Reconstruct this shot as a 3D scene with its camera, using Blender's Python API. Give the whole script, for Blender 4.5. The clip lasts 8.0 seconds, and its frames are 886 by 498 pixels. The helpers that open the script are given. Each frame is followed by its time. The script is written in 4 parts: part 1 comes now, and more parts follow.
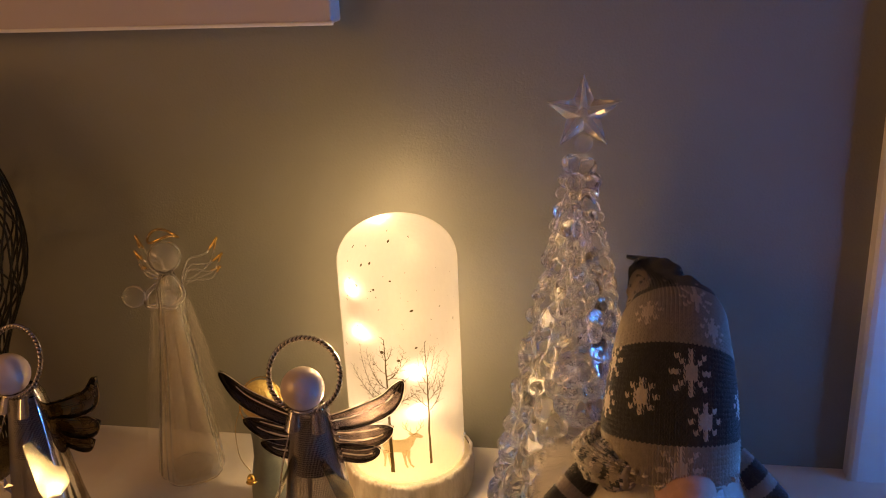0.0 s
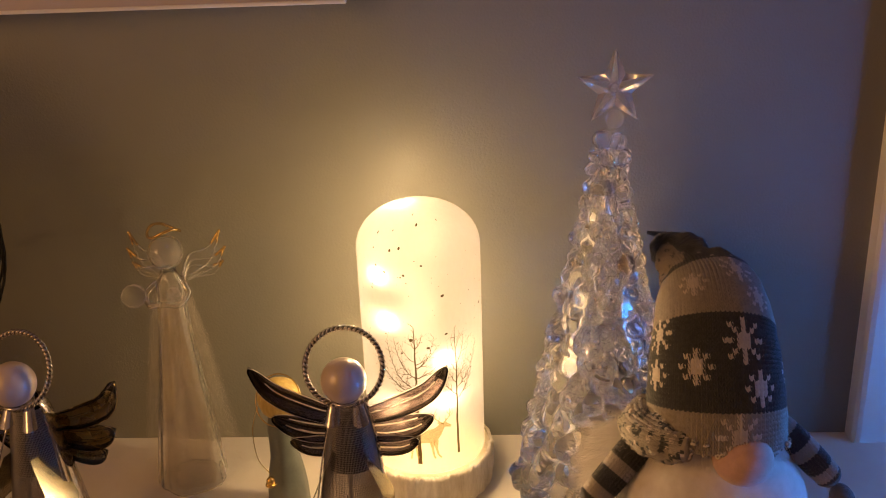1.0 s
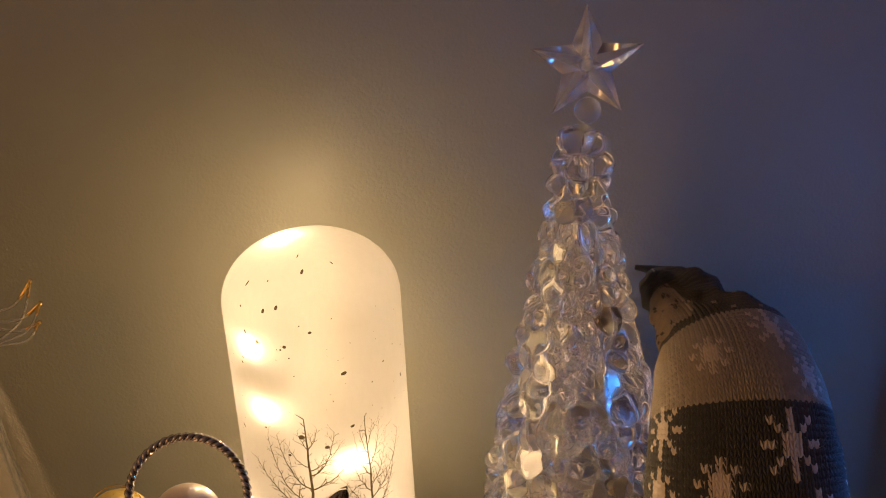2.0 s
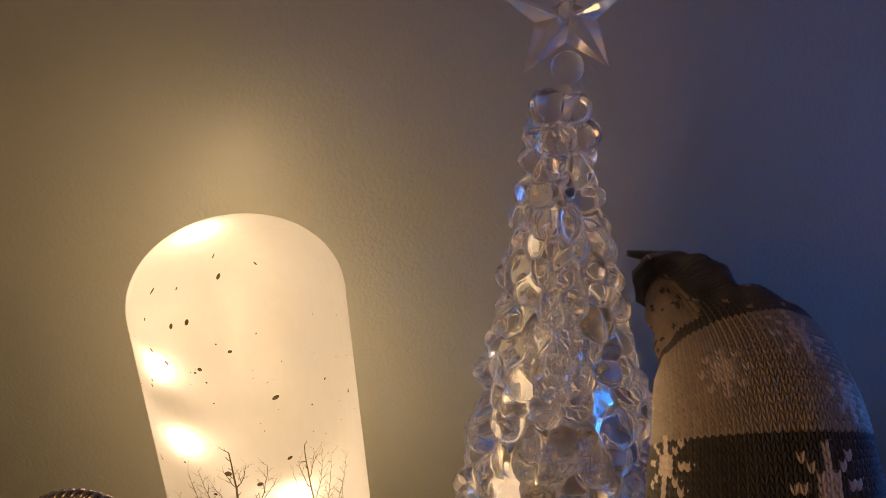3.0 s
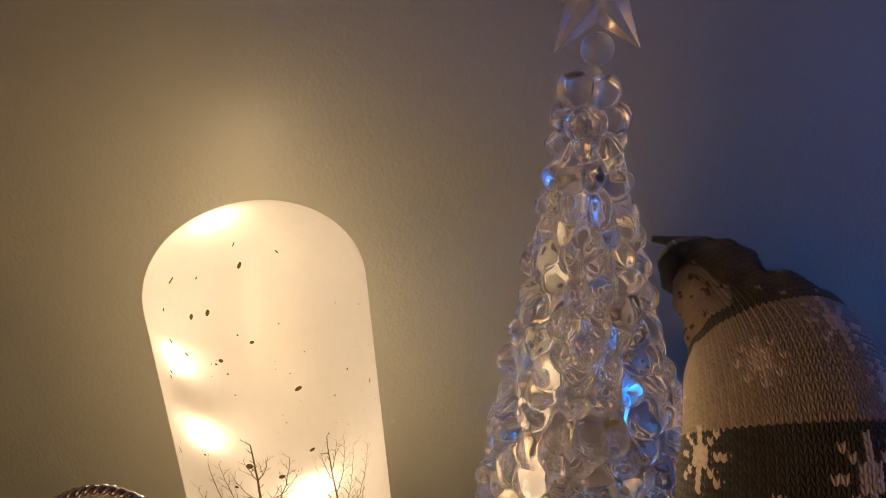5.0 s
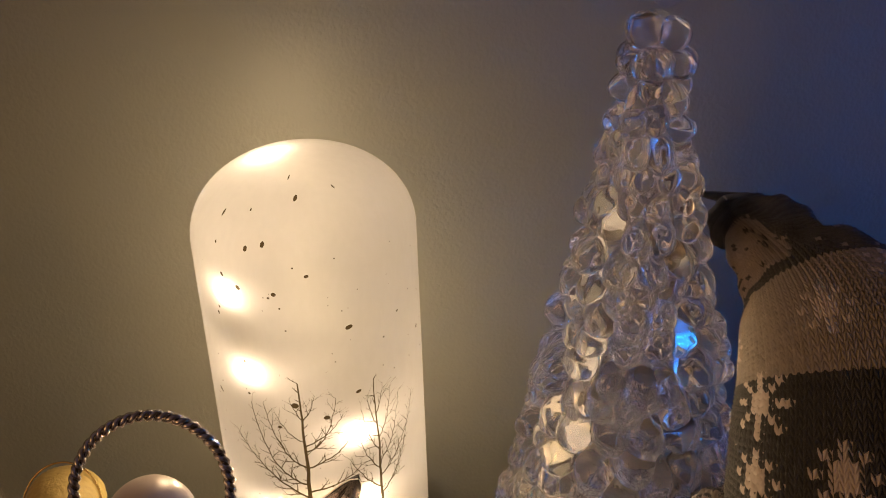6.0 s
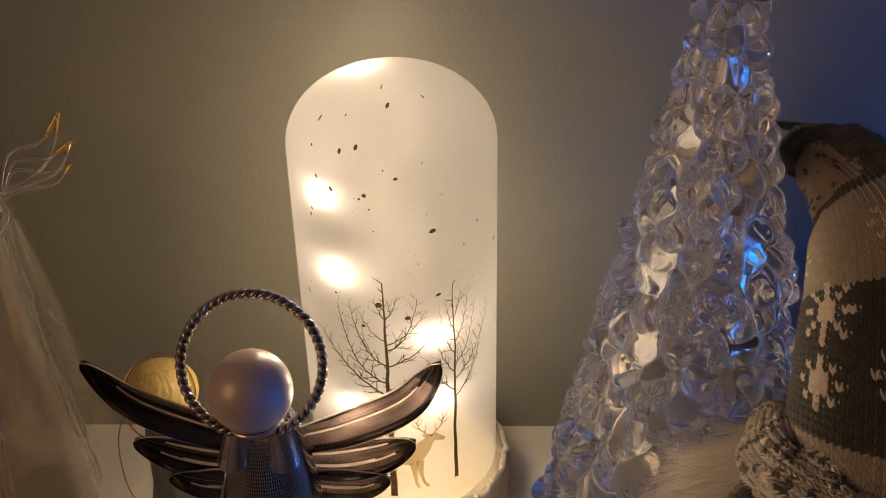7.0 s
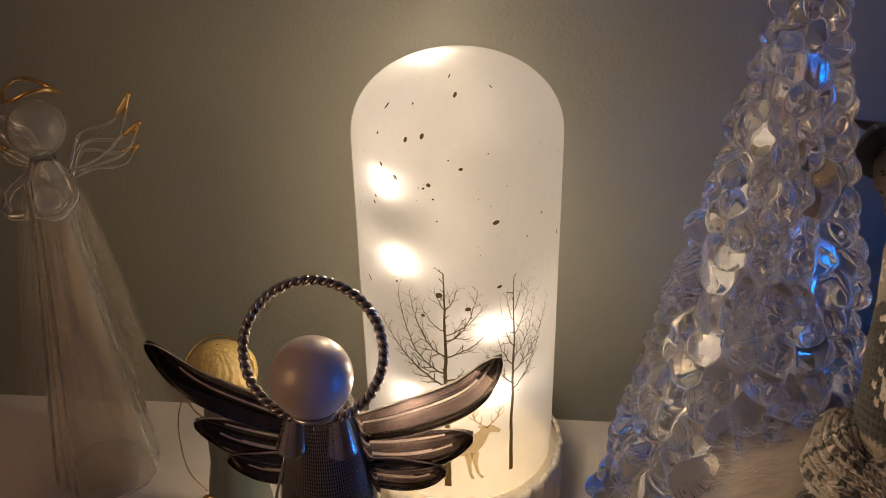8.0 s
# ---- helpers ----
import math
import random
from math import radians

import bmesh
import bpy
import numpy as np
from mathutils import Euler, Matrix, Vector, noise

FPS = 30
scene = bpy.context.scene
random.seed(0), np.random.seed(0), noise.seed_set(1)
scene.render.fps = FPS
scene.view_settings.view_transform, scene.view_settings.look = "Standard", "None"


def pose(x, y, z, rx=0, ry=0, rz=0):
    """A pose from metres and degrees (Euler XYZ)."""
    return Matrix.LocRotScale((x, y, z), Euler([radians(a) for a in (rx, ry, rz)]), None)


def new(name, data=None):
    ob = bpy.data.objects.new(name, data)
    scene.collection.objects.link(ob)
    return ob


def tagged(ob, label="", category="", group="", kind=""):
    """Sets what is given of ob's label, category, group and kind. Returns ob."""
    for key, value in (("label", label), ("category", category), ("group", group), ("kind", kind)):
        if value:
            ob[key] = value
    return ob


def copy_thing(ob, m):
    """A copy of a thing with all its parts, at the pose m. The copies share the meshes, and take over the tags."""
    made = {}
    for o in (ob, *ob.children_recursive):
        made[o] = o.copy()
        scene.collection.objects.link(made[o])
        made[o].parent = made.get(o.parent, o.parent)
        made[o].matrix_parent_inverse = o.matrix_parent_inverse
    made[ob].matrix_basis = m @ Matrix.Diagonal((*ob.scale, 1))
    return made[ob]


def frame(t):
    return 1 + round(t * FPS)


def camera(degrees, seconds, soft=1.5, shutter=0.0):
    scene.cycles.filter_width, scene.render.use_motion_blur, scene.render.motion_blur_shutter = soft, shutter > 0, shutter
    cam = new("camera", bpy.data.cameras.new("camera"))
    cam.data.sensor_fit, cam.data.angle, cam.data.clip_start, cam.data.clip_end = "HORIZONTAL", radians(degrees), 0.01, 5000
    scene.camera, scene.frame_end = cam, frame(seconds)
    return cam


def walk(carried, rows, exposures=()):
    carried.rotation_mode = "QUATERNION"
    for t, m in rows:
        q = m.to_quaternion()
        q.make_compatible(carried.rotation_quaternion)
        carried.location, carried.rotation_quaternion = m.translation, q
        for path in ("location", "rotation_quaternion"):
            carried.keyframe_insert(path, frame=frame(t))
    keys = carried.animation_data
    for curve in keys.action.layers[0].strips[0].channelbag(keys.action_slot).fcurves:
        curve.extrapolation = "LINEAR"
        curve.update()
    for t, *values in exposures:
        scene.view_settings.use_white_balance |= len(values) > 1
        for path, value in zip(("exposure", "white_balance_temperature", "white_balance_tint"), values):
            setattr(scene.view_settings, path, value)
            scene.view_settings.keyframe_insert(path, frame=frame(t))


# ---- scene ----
cam = camera(51.2, 8.0, soft=1.1)
ROWS = [
    (0.0, 0.1648, -0.6661, 0.4640, 70.15, 2.40, 10.09),
    (0.2, 0.1197, -0.6764, 0.4658, 69.57, 1.47, 7.36),
    (0.5, 0.0881, -0.6821, 0.4625, 69.56, 1.39, 4.33),
    (0.8, 0.0604, -0.6748, 0.4602, 69.13, 1.73, 3.09),
    (1.0, 0.0534, -0.6668, 0.4486, 69.99, 2.04, 2.42),
    (1.2, 0.0497, -0.6384, 0.4536, 68.78, 2.12, 1.51),
    (1.5, 0.0544, -0.5802, 0.4351, 69.57, 2.11, 0.61),
    (1.8, 0.0649, -0.4963, 0.4223, 68.47, 2.49, 0.29),
    (2.0, 0.0782, -0.4538, 0.4055, 69.18, 2.77, 0.05),
    (2.2, 0.0860, -0.4216, 0.4006, 68.75, 2.94, -0.26),
    (3.5, 0.0915, -0.3615, 0.3881, 64.93, 3.85, -1.87),
    (4.0, 0.0862, -0.3654, 0.3910, 65.28, 3.93, -1.87),
    (4.2, 0.0845, -0.3638, 0.3922, 65.29, 3.91, -1.96),
    (5.3, 0.0750, -0.3530, 0.3873, 64.35, 3.62, -1.95),
    (5.5, 0.0720, -0.3519, 0.3793, 64.23, 3.46, -1.91),
    (6.0, 0.0487, -0.3588, 0.3701, 64.27, 1.60, -1.95),
    (6.5, 0.0330, -0.3772, 0.3555, 64.18, 1.51, 0.36),
    (7.0, 0.0365, -0.3915, 0.3514, 63.37, 1.21, 1.90),
    (7.2, 0.0376, -0.3962, 0.3554, 62.97, 1.52, 2.93),
    (7.5, 0.0379, -0.3967, 0.3556, 62.65, 1.44, 4.41),
    (7.8, 0.0295, -0.3869, 0.3479, 62.66, 1.10, 4.98),
    (8.0, 0.0311, -0.3882, 0.3522, 62.56, 1.03, 5.50),
]
EXPOSURES = [(0.0, 1.14, 8900, 14), (0.5, 1.28, 8700, 14), (1.0, 1.38, 8500, 14), (1.5, 1.34, 8350, 13), (1.7, 1.27, 8300, 13), (2.0, 1.02, 8100, 12), (3.5, 0.93, 7300, 12), (4.2, 0.96, 7300, 12), (5.5, 0.84, 7000, 12), (6.0, 0.6, 6700, 11), (6.5, 0.5, 6500, 11), (8.0, 0.48, 5800, 10)]
walk(cam, [(t, pose(x, y, z, rx, ry, rz)) for t, x, y, z, rx, ry, rz in ROWS], EXPOSURES)

# ---- world and lights ----
world = bpy.data.worlds.new("world")
scene.world = world
world.use_nodes = True
world.node_tree.nodes["Background"].inputs["Color"].default_value = (0.02, 0.03, 0.06, 1)
world.node_tree.nodes["Background"].inputs["Strength"].default_value = 0.2


def round_lamp(name, place, radius, watts, colour):
    d = bpy.data.lights.new(name, "POINT")
    d.shadow_soft_size, d.energy, d.color = radius, watts, colour
    ob = new(name, d)
    ob.matrix_world = pose(*place)
    return ob


# the room's warm lamp, to the left in front of the shelf
round_lamp("room_lamp", (-1.4, -1.25, 0.85), 0.5, 13.8, (1.0, 0.56, 0.22))
LED_GLOW = 1480.0
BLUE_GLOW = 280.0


# light passes many times through the clear tree
scene.cycles.max_bounces = 28
scene.cycles.glossy_bounces = 16
scene.cycles.transmission_bounces = 28
scene.cycles.transparent_max_bounces = 24


# ---- materials ----
def node(nt, kind, **values):
    n = nt.nodes.new(kind)
    for key, value in values.items():
        n.inputs[key.replace("_", " ")].default_value = value
    return n


def surface(name, colour, rough=0.5, metal=0.0, dark=None, scale=40.0, mix=0.5, bump=0.0, bump_scale=300.0,
            rough_var=0.0, fine=0.3, sheen=0.0, coat=0.0, spec=0.5, stretch=(1, 1, 1), random_tint=0.0):
    """A principled surface whose colour wanders at two scales, with a fine relief."""
    m = bpy.data.materials.new(name)
    m.use_nodes = True
    nt = m.node_tree
    p = nt.nodes["Principled BSDF"]
    p.inputs["Roughness"].default_value, p.inputs["Metallic"].default_value = rough, metal
    p.inputs["Sheen Weight"].default_value, p.inputs["Coat Weight"].default_value = sheen, coat
    p.inputs["Specular IOR Level"].default_value = spec
    tex = nt.nodes.new("ShaderNodeTexCoord")
    mapping = nt.nodes.new("ShaderNodeMapping")
    mapping.inputs["Scale"].default_value = stretch
    nt.links.new(tex.outputs["Object"], mapping.inputs["Vector"])
    big = node(nt, "ShaderNodeTexNoise", Scale=scale, Detail=4.0)
    small = node(nt, "ShaderNodeTexNoise", Scale=scale * 9, Detail=3.0)
    for n in (big, small):
        nt.links.new(mapping.outputs["Vector"], n.inputs["Vector"])
    dark = dark or tuple(c * 0.75 for c in colour)
    both = nt.nodes.new("ShaderNodeMath")
    both.operation = "MULTIPLY_ADD"
    both.inputs[1].default_value = fine
    nt.links.new(small.outputs["Fac"], both.inputs[0])
    nt.links.new(big.outputs["Fac"], both.inputs[2])
    ramp = nt.nodes.new("ShaderNodeMapRange")
    ramp.inputs["From Min"].default_value, ramp.inputs["From Max"].default_value = 0.4, 0.9
    nt.links.new(both.outputs[0], ramp.inputs["Value"])
    blend = nt.nodes.new("ShaderNodeMix")
    blend.data_type = "RGBA"
    blend.inputs[6].default_value, blend.inputs[7].default_value = (*dark, 1), (*colour, 1)
    nt.links.new(ramp.outputs["Result"], blend.inputs[0])
    nt.links.new(blend.outputs[2], p.inputs["Base Color"])
    if rough_var:
        r = nt.nodes.new("ShaderNodeMapRange")
        r.inputs["To Min"].default_value, r.inputs["To Max"].default_value = rough - rough_var, rough + rough_var
        nt.links.new(big.outputs["Fac"], r.inputs["Value"])
        nt.links.new(r.outputs["Result"], p.inputs["Roughness"])
    if bump:
        relief = node(nt, "ShaderNodeTexNoise", Scale=bump_scale, Detail=2.0)
        nt.links.new(mapping.outputs["Vector"], relief.inputs["Vector"])
        b = node(nt, "ShaderNodeBump", Strength=bump, Distance=0.001)
        nt.links.new(relief.outputs["Fac"], b.inputs["Height"])
        nt.links.new(b.outputs["Normal"], p.inputs["Normal"])
    return m


def clear_solid(name, colour, ior, rough, wavy, clarity=0.97):
    m = bpy.data.materials.new(name)
    m.use_nodes = True
    p = m.node_tree.nodes["Principled BSDF"]
    p.inputs["Base Color"].default_value = (*colour, 1)
    p.inputs["Transmission Weight"].default_value = clarity
    p.inputs["Roughness"].default_value, p.inputs["IOR"].default_value = rough, ior
    nt = m.node_tree
    tex = nt.nodes.new("ShaderNodeTexCoord")
    wave = node(nt, "ShaderNodeTexNoise", Scale=150.0, Detail=1.0)
    b = node(nt, "ShaderNodeBump", Strength=wavy, Distance=0.001)
    nt.links.new(tex.outputs["Object"], wave.inputs["Vector"])
    nt.links.new(wave.outputs["Fac"], b.inputs["Height"])
    nt.links.new(b.outputs["Normal"], p.inputs["Normal"])
    return m


def thin_glass(name, tint, film):
    """Blown glass too thin to bend light: clear, with gloss that rises towards grazing, and a faint film."""
    m = bpy.data.materials.new(name)
    m.use_nodes = True
    nt = m.node_tree
    nt.nodes.remove(nt.nodes["Principled BSDF"])
    clear = node(nt, "ShaderNodeBsdfTransparent", Color=(*tint, 1))
    gloss = node(nt, "ShaderNodeBsdfGlossy", Color=(1, 1, 1, 1), Roughness=0.1)
    haze = node(nt, "ShaderNodeBsdfTranslucent", Color=(0.85, 0.82, 0.78, 1))
    edge = node(nt, "ShaderNodeLayerWeight", Blend=0.44)
    a, b = nt.nodes.new("ShaderNodeMixShader"), nt.nodes.new("ShaderNodeMixShader")
    a.inputs[0].default_value = film
    nt.links.new(clear.outputs[0], a.inputs[1])
    nt.links.new(haze.outputs[0], a.inputs[2])
    part_of = nt.nodes.new("ShaderNodeMath")
    part_of.operation = "MULTIPLY_ADD"
    part_of.inputs[1].default_value = 0.6
    part_of.inputs[2].default_value = 0.05
    nt.links.new(edge.outputs["Fresnel"], part_of.inputs[0])
    nt.links.new(part_of.outputs[0], b.inputs[0])
    nt.links.new(a.outputs[0], b.inputs[1])
    nt.links.new(gloss.outputs[0], b.inputs[2])
    nt.links.new(b.outputs[0], nt.nodes["Material Output"].inputs["Surface"])
    return m


def frosted(name):
    """Frosted glass: scatters light through, lets a little pass straight, with a soft gloss."""
    m = bpy.data.materials.new(name)
    m.use_nodes = True
    nt = m.node_tree
    nt.nodes.remove(nt.nodes["Principled BSDF"])
    cloud = node(nt, "ShaderNodeTexNoise", Scale=30.0, Detail=3.0)
    ramp = nt.nodes.new("ShaderNodeMapRange")
    ramp.inputs["To Min"].default_value, ramp.inputs["To Max"].default_value = 0.48, 0.54
    nt.links.new(cloud.outputs["Fac"], ramp.inputs["Value"])
    tint = nt.nodes.new("ShaderNodeCombineColor")
    for key, share in (("Red", 1.0), ("Green", 0.98), ("Blue", 1.12)):
        scaled = nt.nodes.new("ShaderNodeMath")
        scaled.operation = "MULTIPLY"
        scaled.inputs[1].default_value = share
        nt.links.new(ramp.outputs["Result"], scaled.inputs[0])
        nt.links.new(scaled.outputs[0], tint.inputs[key])
    through_light = nt.nodes.new("ShaderNodeBsdfTranslucent")
    nt.links.new(tint.outputs[0], through_light.inputs["Color"])
    face = node(nt, "ShaderNodeBsdfDiffuse", Color=(0.6, 0.59, 0.57, 1))
    straight = node(nt, "ShaderNodeBsdfTransparent", Color=(1, 0.97, 0.96, 1))
    gloss = node(nt, "ShaderNodeBsdfGlossy", Color=(1, 1, 1, 1), Roughness=0.35)
    mixes = [nt.nodes.new("ShaderNodeMixShader") for _ in range(3)]
    for mx, f in zip(mixes, (0.22, 0.6, 0.04)):
        mx.inputs[0].default_value = f
    nt.links.new(through_light.outputs[0], mixes[0].inputs[1])
    nt.links.new(face.outputs[0], mixes[0].inputs[2])
    nt.links.new(mixes[0].outputs[0], mixes[1].inputs[1])
    nt.links.new(straight.outputs[0], mixes[1].inputs[2])
    nt.links.new(mixes[1].outputs[0], mixes[2].inputs[1])
    nt.links.new(gloss.outputs[0], mixes[2].inputs[2])
    nt.links.new(mixes[2].outputs[0], nt.nodes["Material Output"].inputs["Surface"])
    return m


def stained(name, through_colour, colour, cover=0.3):
    """Thin print that dyes the light behind it."""
    m = bpy.data.materials.new(name)
    m.use_nodes = True
    nt = m.node_tree
    nt.nodes.remove(nt.nodes["Principled BSDF"])
    clear = node(nt, "ShaderNodeBsdfTransparent", Color=(*through_colour, 1))
    face = node(nt, "ShaderNodeBsdfDiffuse", Color=(*colour, 1))
    mx = nt.nodes.new("ShaderNodeMixShader")
    mx.inputs[0].default_value = cover
    nt.links.new(clear.outputs[0], mx.inputs[1])
    nt.links.new(face.outputs[0], mx.inputs[2])
    nt.links.new(mx.outputs[0], nt.nodes["Material Output"].inputs["Surface"])
    return m


def glowing(name, colour, strength):
    m = bpy.data.materials.new(name)
    m.use_nodes = True
    nt = m.node_tree
    nt.nodes.remove(nt.nodes["Principled BSDF"])
    e = node(nt, "ShaderNodeEmission", Color=(*colour, 1), Strength=strength)
    nt.links.new(e.outputs[0], nt.nodes["Material Output"].inputs["Surface"])
    return m


WALL_PAINT = surface("wall_paint", (0.231, 0.226, 0.197), 0.42, dark=(0.208, 0.203, 0.177), scale=3, bump=0.34, bump_scale=480, rough_var=0.04, spec=0.28)
ROOM_PAINT = surface("room_paint", (0.5, 0.48, 0.46), 0.7, scale=2)
WHITE_PAINT = surface("white_paint", (0.78, 0.75, 0.7), 0.38, dark=(0.7, 0.67, 0.62), scale=6, bump=0.12, bump_scale=250)
SHELF_PAINT = surface("shelf_paint", (0.8, 0.74, 0.67), 0.4, dark=(0.7, 0.64, 0.58), scale=9, bump=0.15, bump_scale=160, rough_var=0.08)
FLOOR_WOOD = surface("floor_wood", (0.09, 0.06, 0.04), 0.4, scale=6, stretch=(1, 12, 1))
CANVAS = surface("canvas", (0.5, 0.43, 0.4), 0.6, dark=(0.45, 0.39, 0.36), scale=5, bump=0.2, bump_scale=900)
FROSTED = frosted("frosted_glass")
WARM_LED = glowing("warm_led", (1.0, 0.77, 0.45), LED_GLOW)
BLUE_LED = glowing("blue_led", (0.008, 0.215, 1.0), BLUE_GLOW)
COPPER = surface("copper_wire", (0.85, 0.66, 0.45), 0.35, 1.0)
PRINT_DARK = stained("dark_print", (0.3, 0.22, 0.1), (0.05, 0.035, 0.018), 0.7)
PRINT_TAN = stained("tan_print", (0.8, 0.68, 0.47), (0.5, 0.38, 0.22))
BARK = surface("whitewashed_bark", (0.8, 0.74, 0.66), 0.85, dark=(0.5, 0.42, 0.34), scale=70, bump=1.0, bump_scale=220, stretch=(1, 1, 0.25))
LOG_FACE = surface("log_face", (0.8, 0.72, 0.58), 0.75, dark=(0.6, 0.5, 0.36), scale=40, bump=0.4, bump_scale=300)
ACRYLIC = clear_solid("clear_acrylic", (1.0, 0.99, 1.0), 1.5, 0.0, 0.3, 0.98)
FACETED = clear_solid("faceted_acrylic", (0.98, 0.98, 1.0), 1.5, 0.0, 0.0, 0.94)
BLOWN = clear_solid("blown_glass", (0.99, 0.985, 0.98), 1.46, 0.0, 0.05, 0.96)
AMBER = thin_glass("amber_glass", (0.93, 0.86, 0.76), 0.012)
GOLD_GLASS = surface("gilded_glass", (0.78, 0.52, 0.2), 0.15, 0.9)
SILVER = surface("polished_silver", (0.8, 0.76, 0.75), 0.09, 1.0, dark=(0.68, 0.64, 0.63), scale=40, rough_var=0.05, bump=0.06, bump_scale=200)
# fields of the right wing, lighter to hold the brightness they reflect
AGED_LIT_SILVER = surface("aged_lit_silver", (0.54, 0.455, 0.44), 0.22, 1.0, dark=(0.3, 0.25, 0.24), scale=60, rough_var=0.06)
# pale silver that paints highlights along the wings' veins and rims
GLINT_SILVER = surface("glint_silver", (0.86, 0.79, 0.76), 0.34, 1.0, dark=(0.7, 0.63, 0.6), scale=90, rough_var=0.06)
SLEEVE_METAL = surface("sleeve_metal", (0.62, 0.56, 0.42), 0.17, 1.0, dark=(0.5, 0.45, 0.33), scale=50, rough_var=0.04)
# gold-brown that paints the dome's warm reflection on the second angel's wings
WARM_REFLECTION = surface("warm_reflection_metal", (0.52, 0.4, 0.2), 0.27, 1.0, dark=(0.3, 0.23, 0.11), scale=70, rough_var=0.06)
HALO_WIRE = surface("halo_wire", (0.5, 0.45, 0.43), 0.16, 1.0, scale=60)
# dark patina, and the dark reflection painted over the left wing
PATINA_SHADE = surface("patina_shade_silver", (0.2, 0.175, 0.165), 0.1, 1.0, scale=200)
PEARL = surface("pearl", (0.61, 0.5, 0.45), 0.33, 0.1, dark=(0.51, 0.41, 0.37), scale=30, coat=0.2)
MESH_WIRE = surface("mesh_wire", (0.42, 0.39, 0.38), 0.3, 1.0)
GOLD = surface("gold", (0.75, 0.5, 0.18), 0.25, 1.0)
YARN_TAN = surface("tan_yarn", (0.52, 0.45, 0.385), 0.95, dark=(0.37, 0.32, 0.275), scale=300, bump=0.6, bump_scale=2500, sheen=0.3)
YARN_DARK = surface("charcoal_yarn", (0.095, 0.095, 0.095), 0.95, dark=(0.055, 0.055, 0.056), scale=300, bump=0.6, bump_scale=2500, sheen=0.3)
YARN_CREAM = surface("cream_yarn", (0.88, 0.78, 0.71), 0.95, dark=(0.74, 0.64, 0.58), scale=300, bump=0.6, bump_scale=2500, sheen=0.3)
YARN_GREY = surface("grey_yarn", (0.58, 0.51, 0.46), 0.95, dark=(0.44, 0.39, 0.35), scale=300, bump=0.6, bump_scale=2500, sheen=0.3)
NOSE = surface("nose_cloth", (0.66, 0.39, 0.31), 0.8, scale=120, bump=0.2, bump_scale=1500, sheen=0.4)
FUR = surface("white_fur", (0.82, 0.77, 0.72), 0.8, dark=(0.7, 0.64, 0.58), scale=150, sheen=0.3)
THREADS = surface("spun_threads", (0.85, 0.74, 0.62), 0.4, scale=150)
HAIR = surface("yellow_hair", (0.56, 0.41, 0.15), 0.5, dark=(0.4, 0.28, 0.09), scale=120, bump=0.45, bump_scale=200, stretch=(3, 3, 0.35))
ROBE = surface("grey_green_robe", (0.13, 0.15, 0.14), 0.45, dark=(0.09, 0.105, 0.1), scale=60, coat=0.3)
BLACK_IRON = surface("black_iron", (0.02, 0.018, 0.016), 0.5, 0.6, scale=200)


# ---- mesh helpers ----
def mesh_of(name, bm, materials, smooth=True):
    me = bpy.data.meshes.new(name)
    bm.to_mesh(me)
    bm.free()
    for m in (materials if isinstance(materials, (list, tuple)) else [materials]):
        me.materials.append(m)
    if smooth:
        me.polygons.foreach_set("use_smooth", [True] * len(me.polygons))
    return me


def part(name, bm, material, parent, label="", smooth=True):
    if smooth:
        for e in bm.edges:
            if len(e.link_faces) == 2 and e.calc_face_angle(0.0) > 0.9:
                e.smooth = False
    ob = new(name, mesh_of(name, bm, material, smooth))
    ob.parent = parent
    if label:
        ob["label"] = label
    return ob


def thing(name, place, label, category, group=""):
    ob = new(name)
    ob.empty_display_size = 0.02
    ob.matrix_world = place
    return tagged(ob, label, category, group)


def box(bm, x0, x1, y0, y1, z0, z1, bevel=0.0, segments=2):
    got = bmesh.ops.create_cube(bm, size=1.0)
    vs = got["verts"]
    for v in vs:
        v.co = Vector((x0 + (v.co.x + 0.5) * (x1 - x0), y0 + (v.co.y + 0.5) * (y1 - y0), z0 + (v.co.z + 0.5) * (z1 - z0)))
    if bevel:
        es = list({e for v in vs for e in v.link_edges})
        bmesh.ops.bevel(bm, geom=es, offset=bevel, segments=segments, affect="EDGES", profile=0.5)


def ball(bm, centre, r, u=24, v=16, scale=(1, 1, 1), mat=0, turn=None):
    m = Matrix.Translation(centre) @ (turn or Matrix()) @ Matrix.Diagonal((*scale, 1))
    rows = []
    for i in range(1, v):
        b = math.pi * i / v
        rows.append([bm.verts.new(m @ Vector((r * math.sin(b) * math.cos(2 * math.pi * j / u), r * math.sin(b) * math.sin(2 * math.pi * j / u), -r * math.cos(b)))) for j in range(u)])
    south, north = bm.verts.new(m @ Vector((0, 0, -r))), bm.verts.new(m @ Vector((0, 0, r)))
    made = []
    for j in range(u):
        k = (j + 1) % u
        made.append(bm.faces.new((south, rows[0][k], rows[0][j])))
        made.append(bm.faces.new((north, rows[-1][j], rows[-1][k])))
        for lo, hi in zip(rows, rows[1:]):
            made.append(bm.faces.new((lo[j], lo[k], hi[k], hi[j])))
    for f in made:
        f.material_index = mat


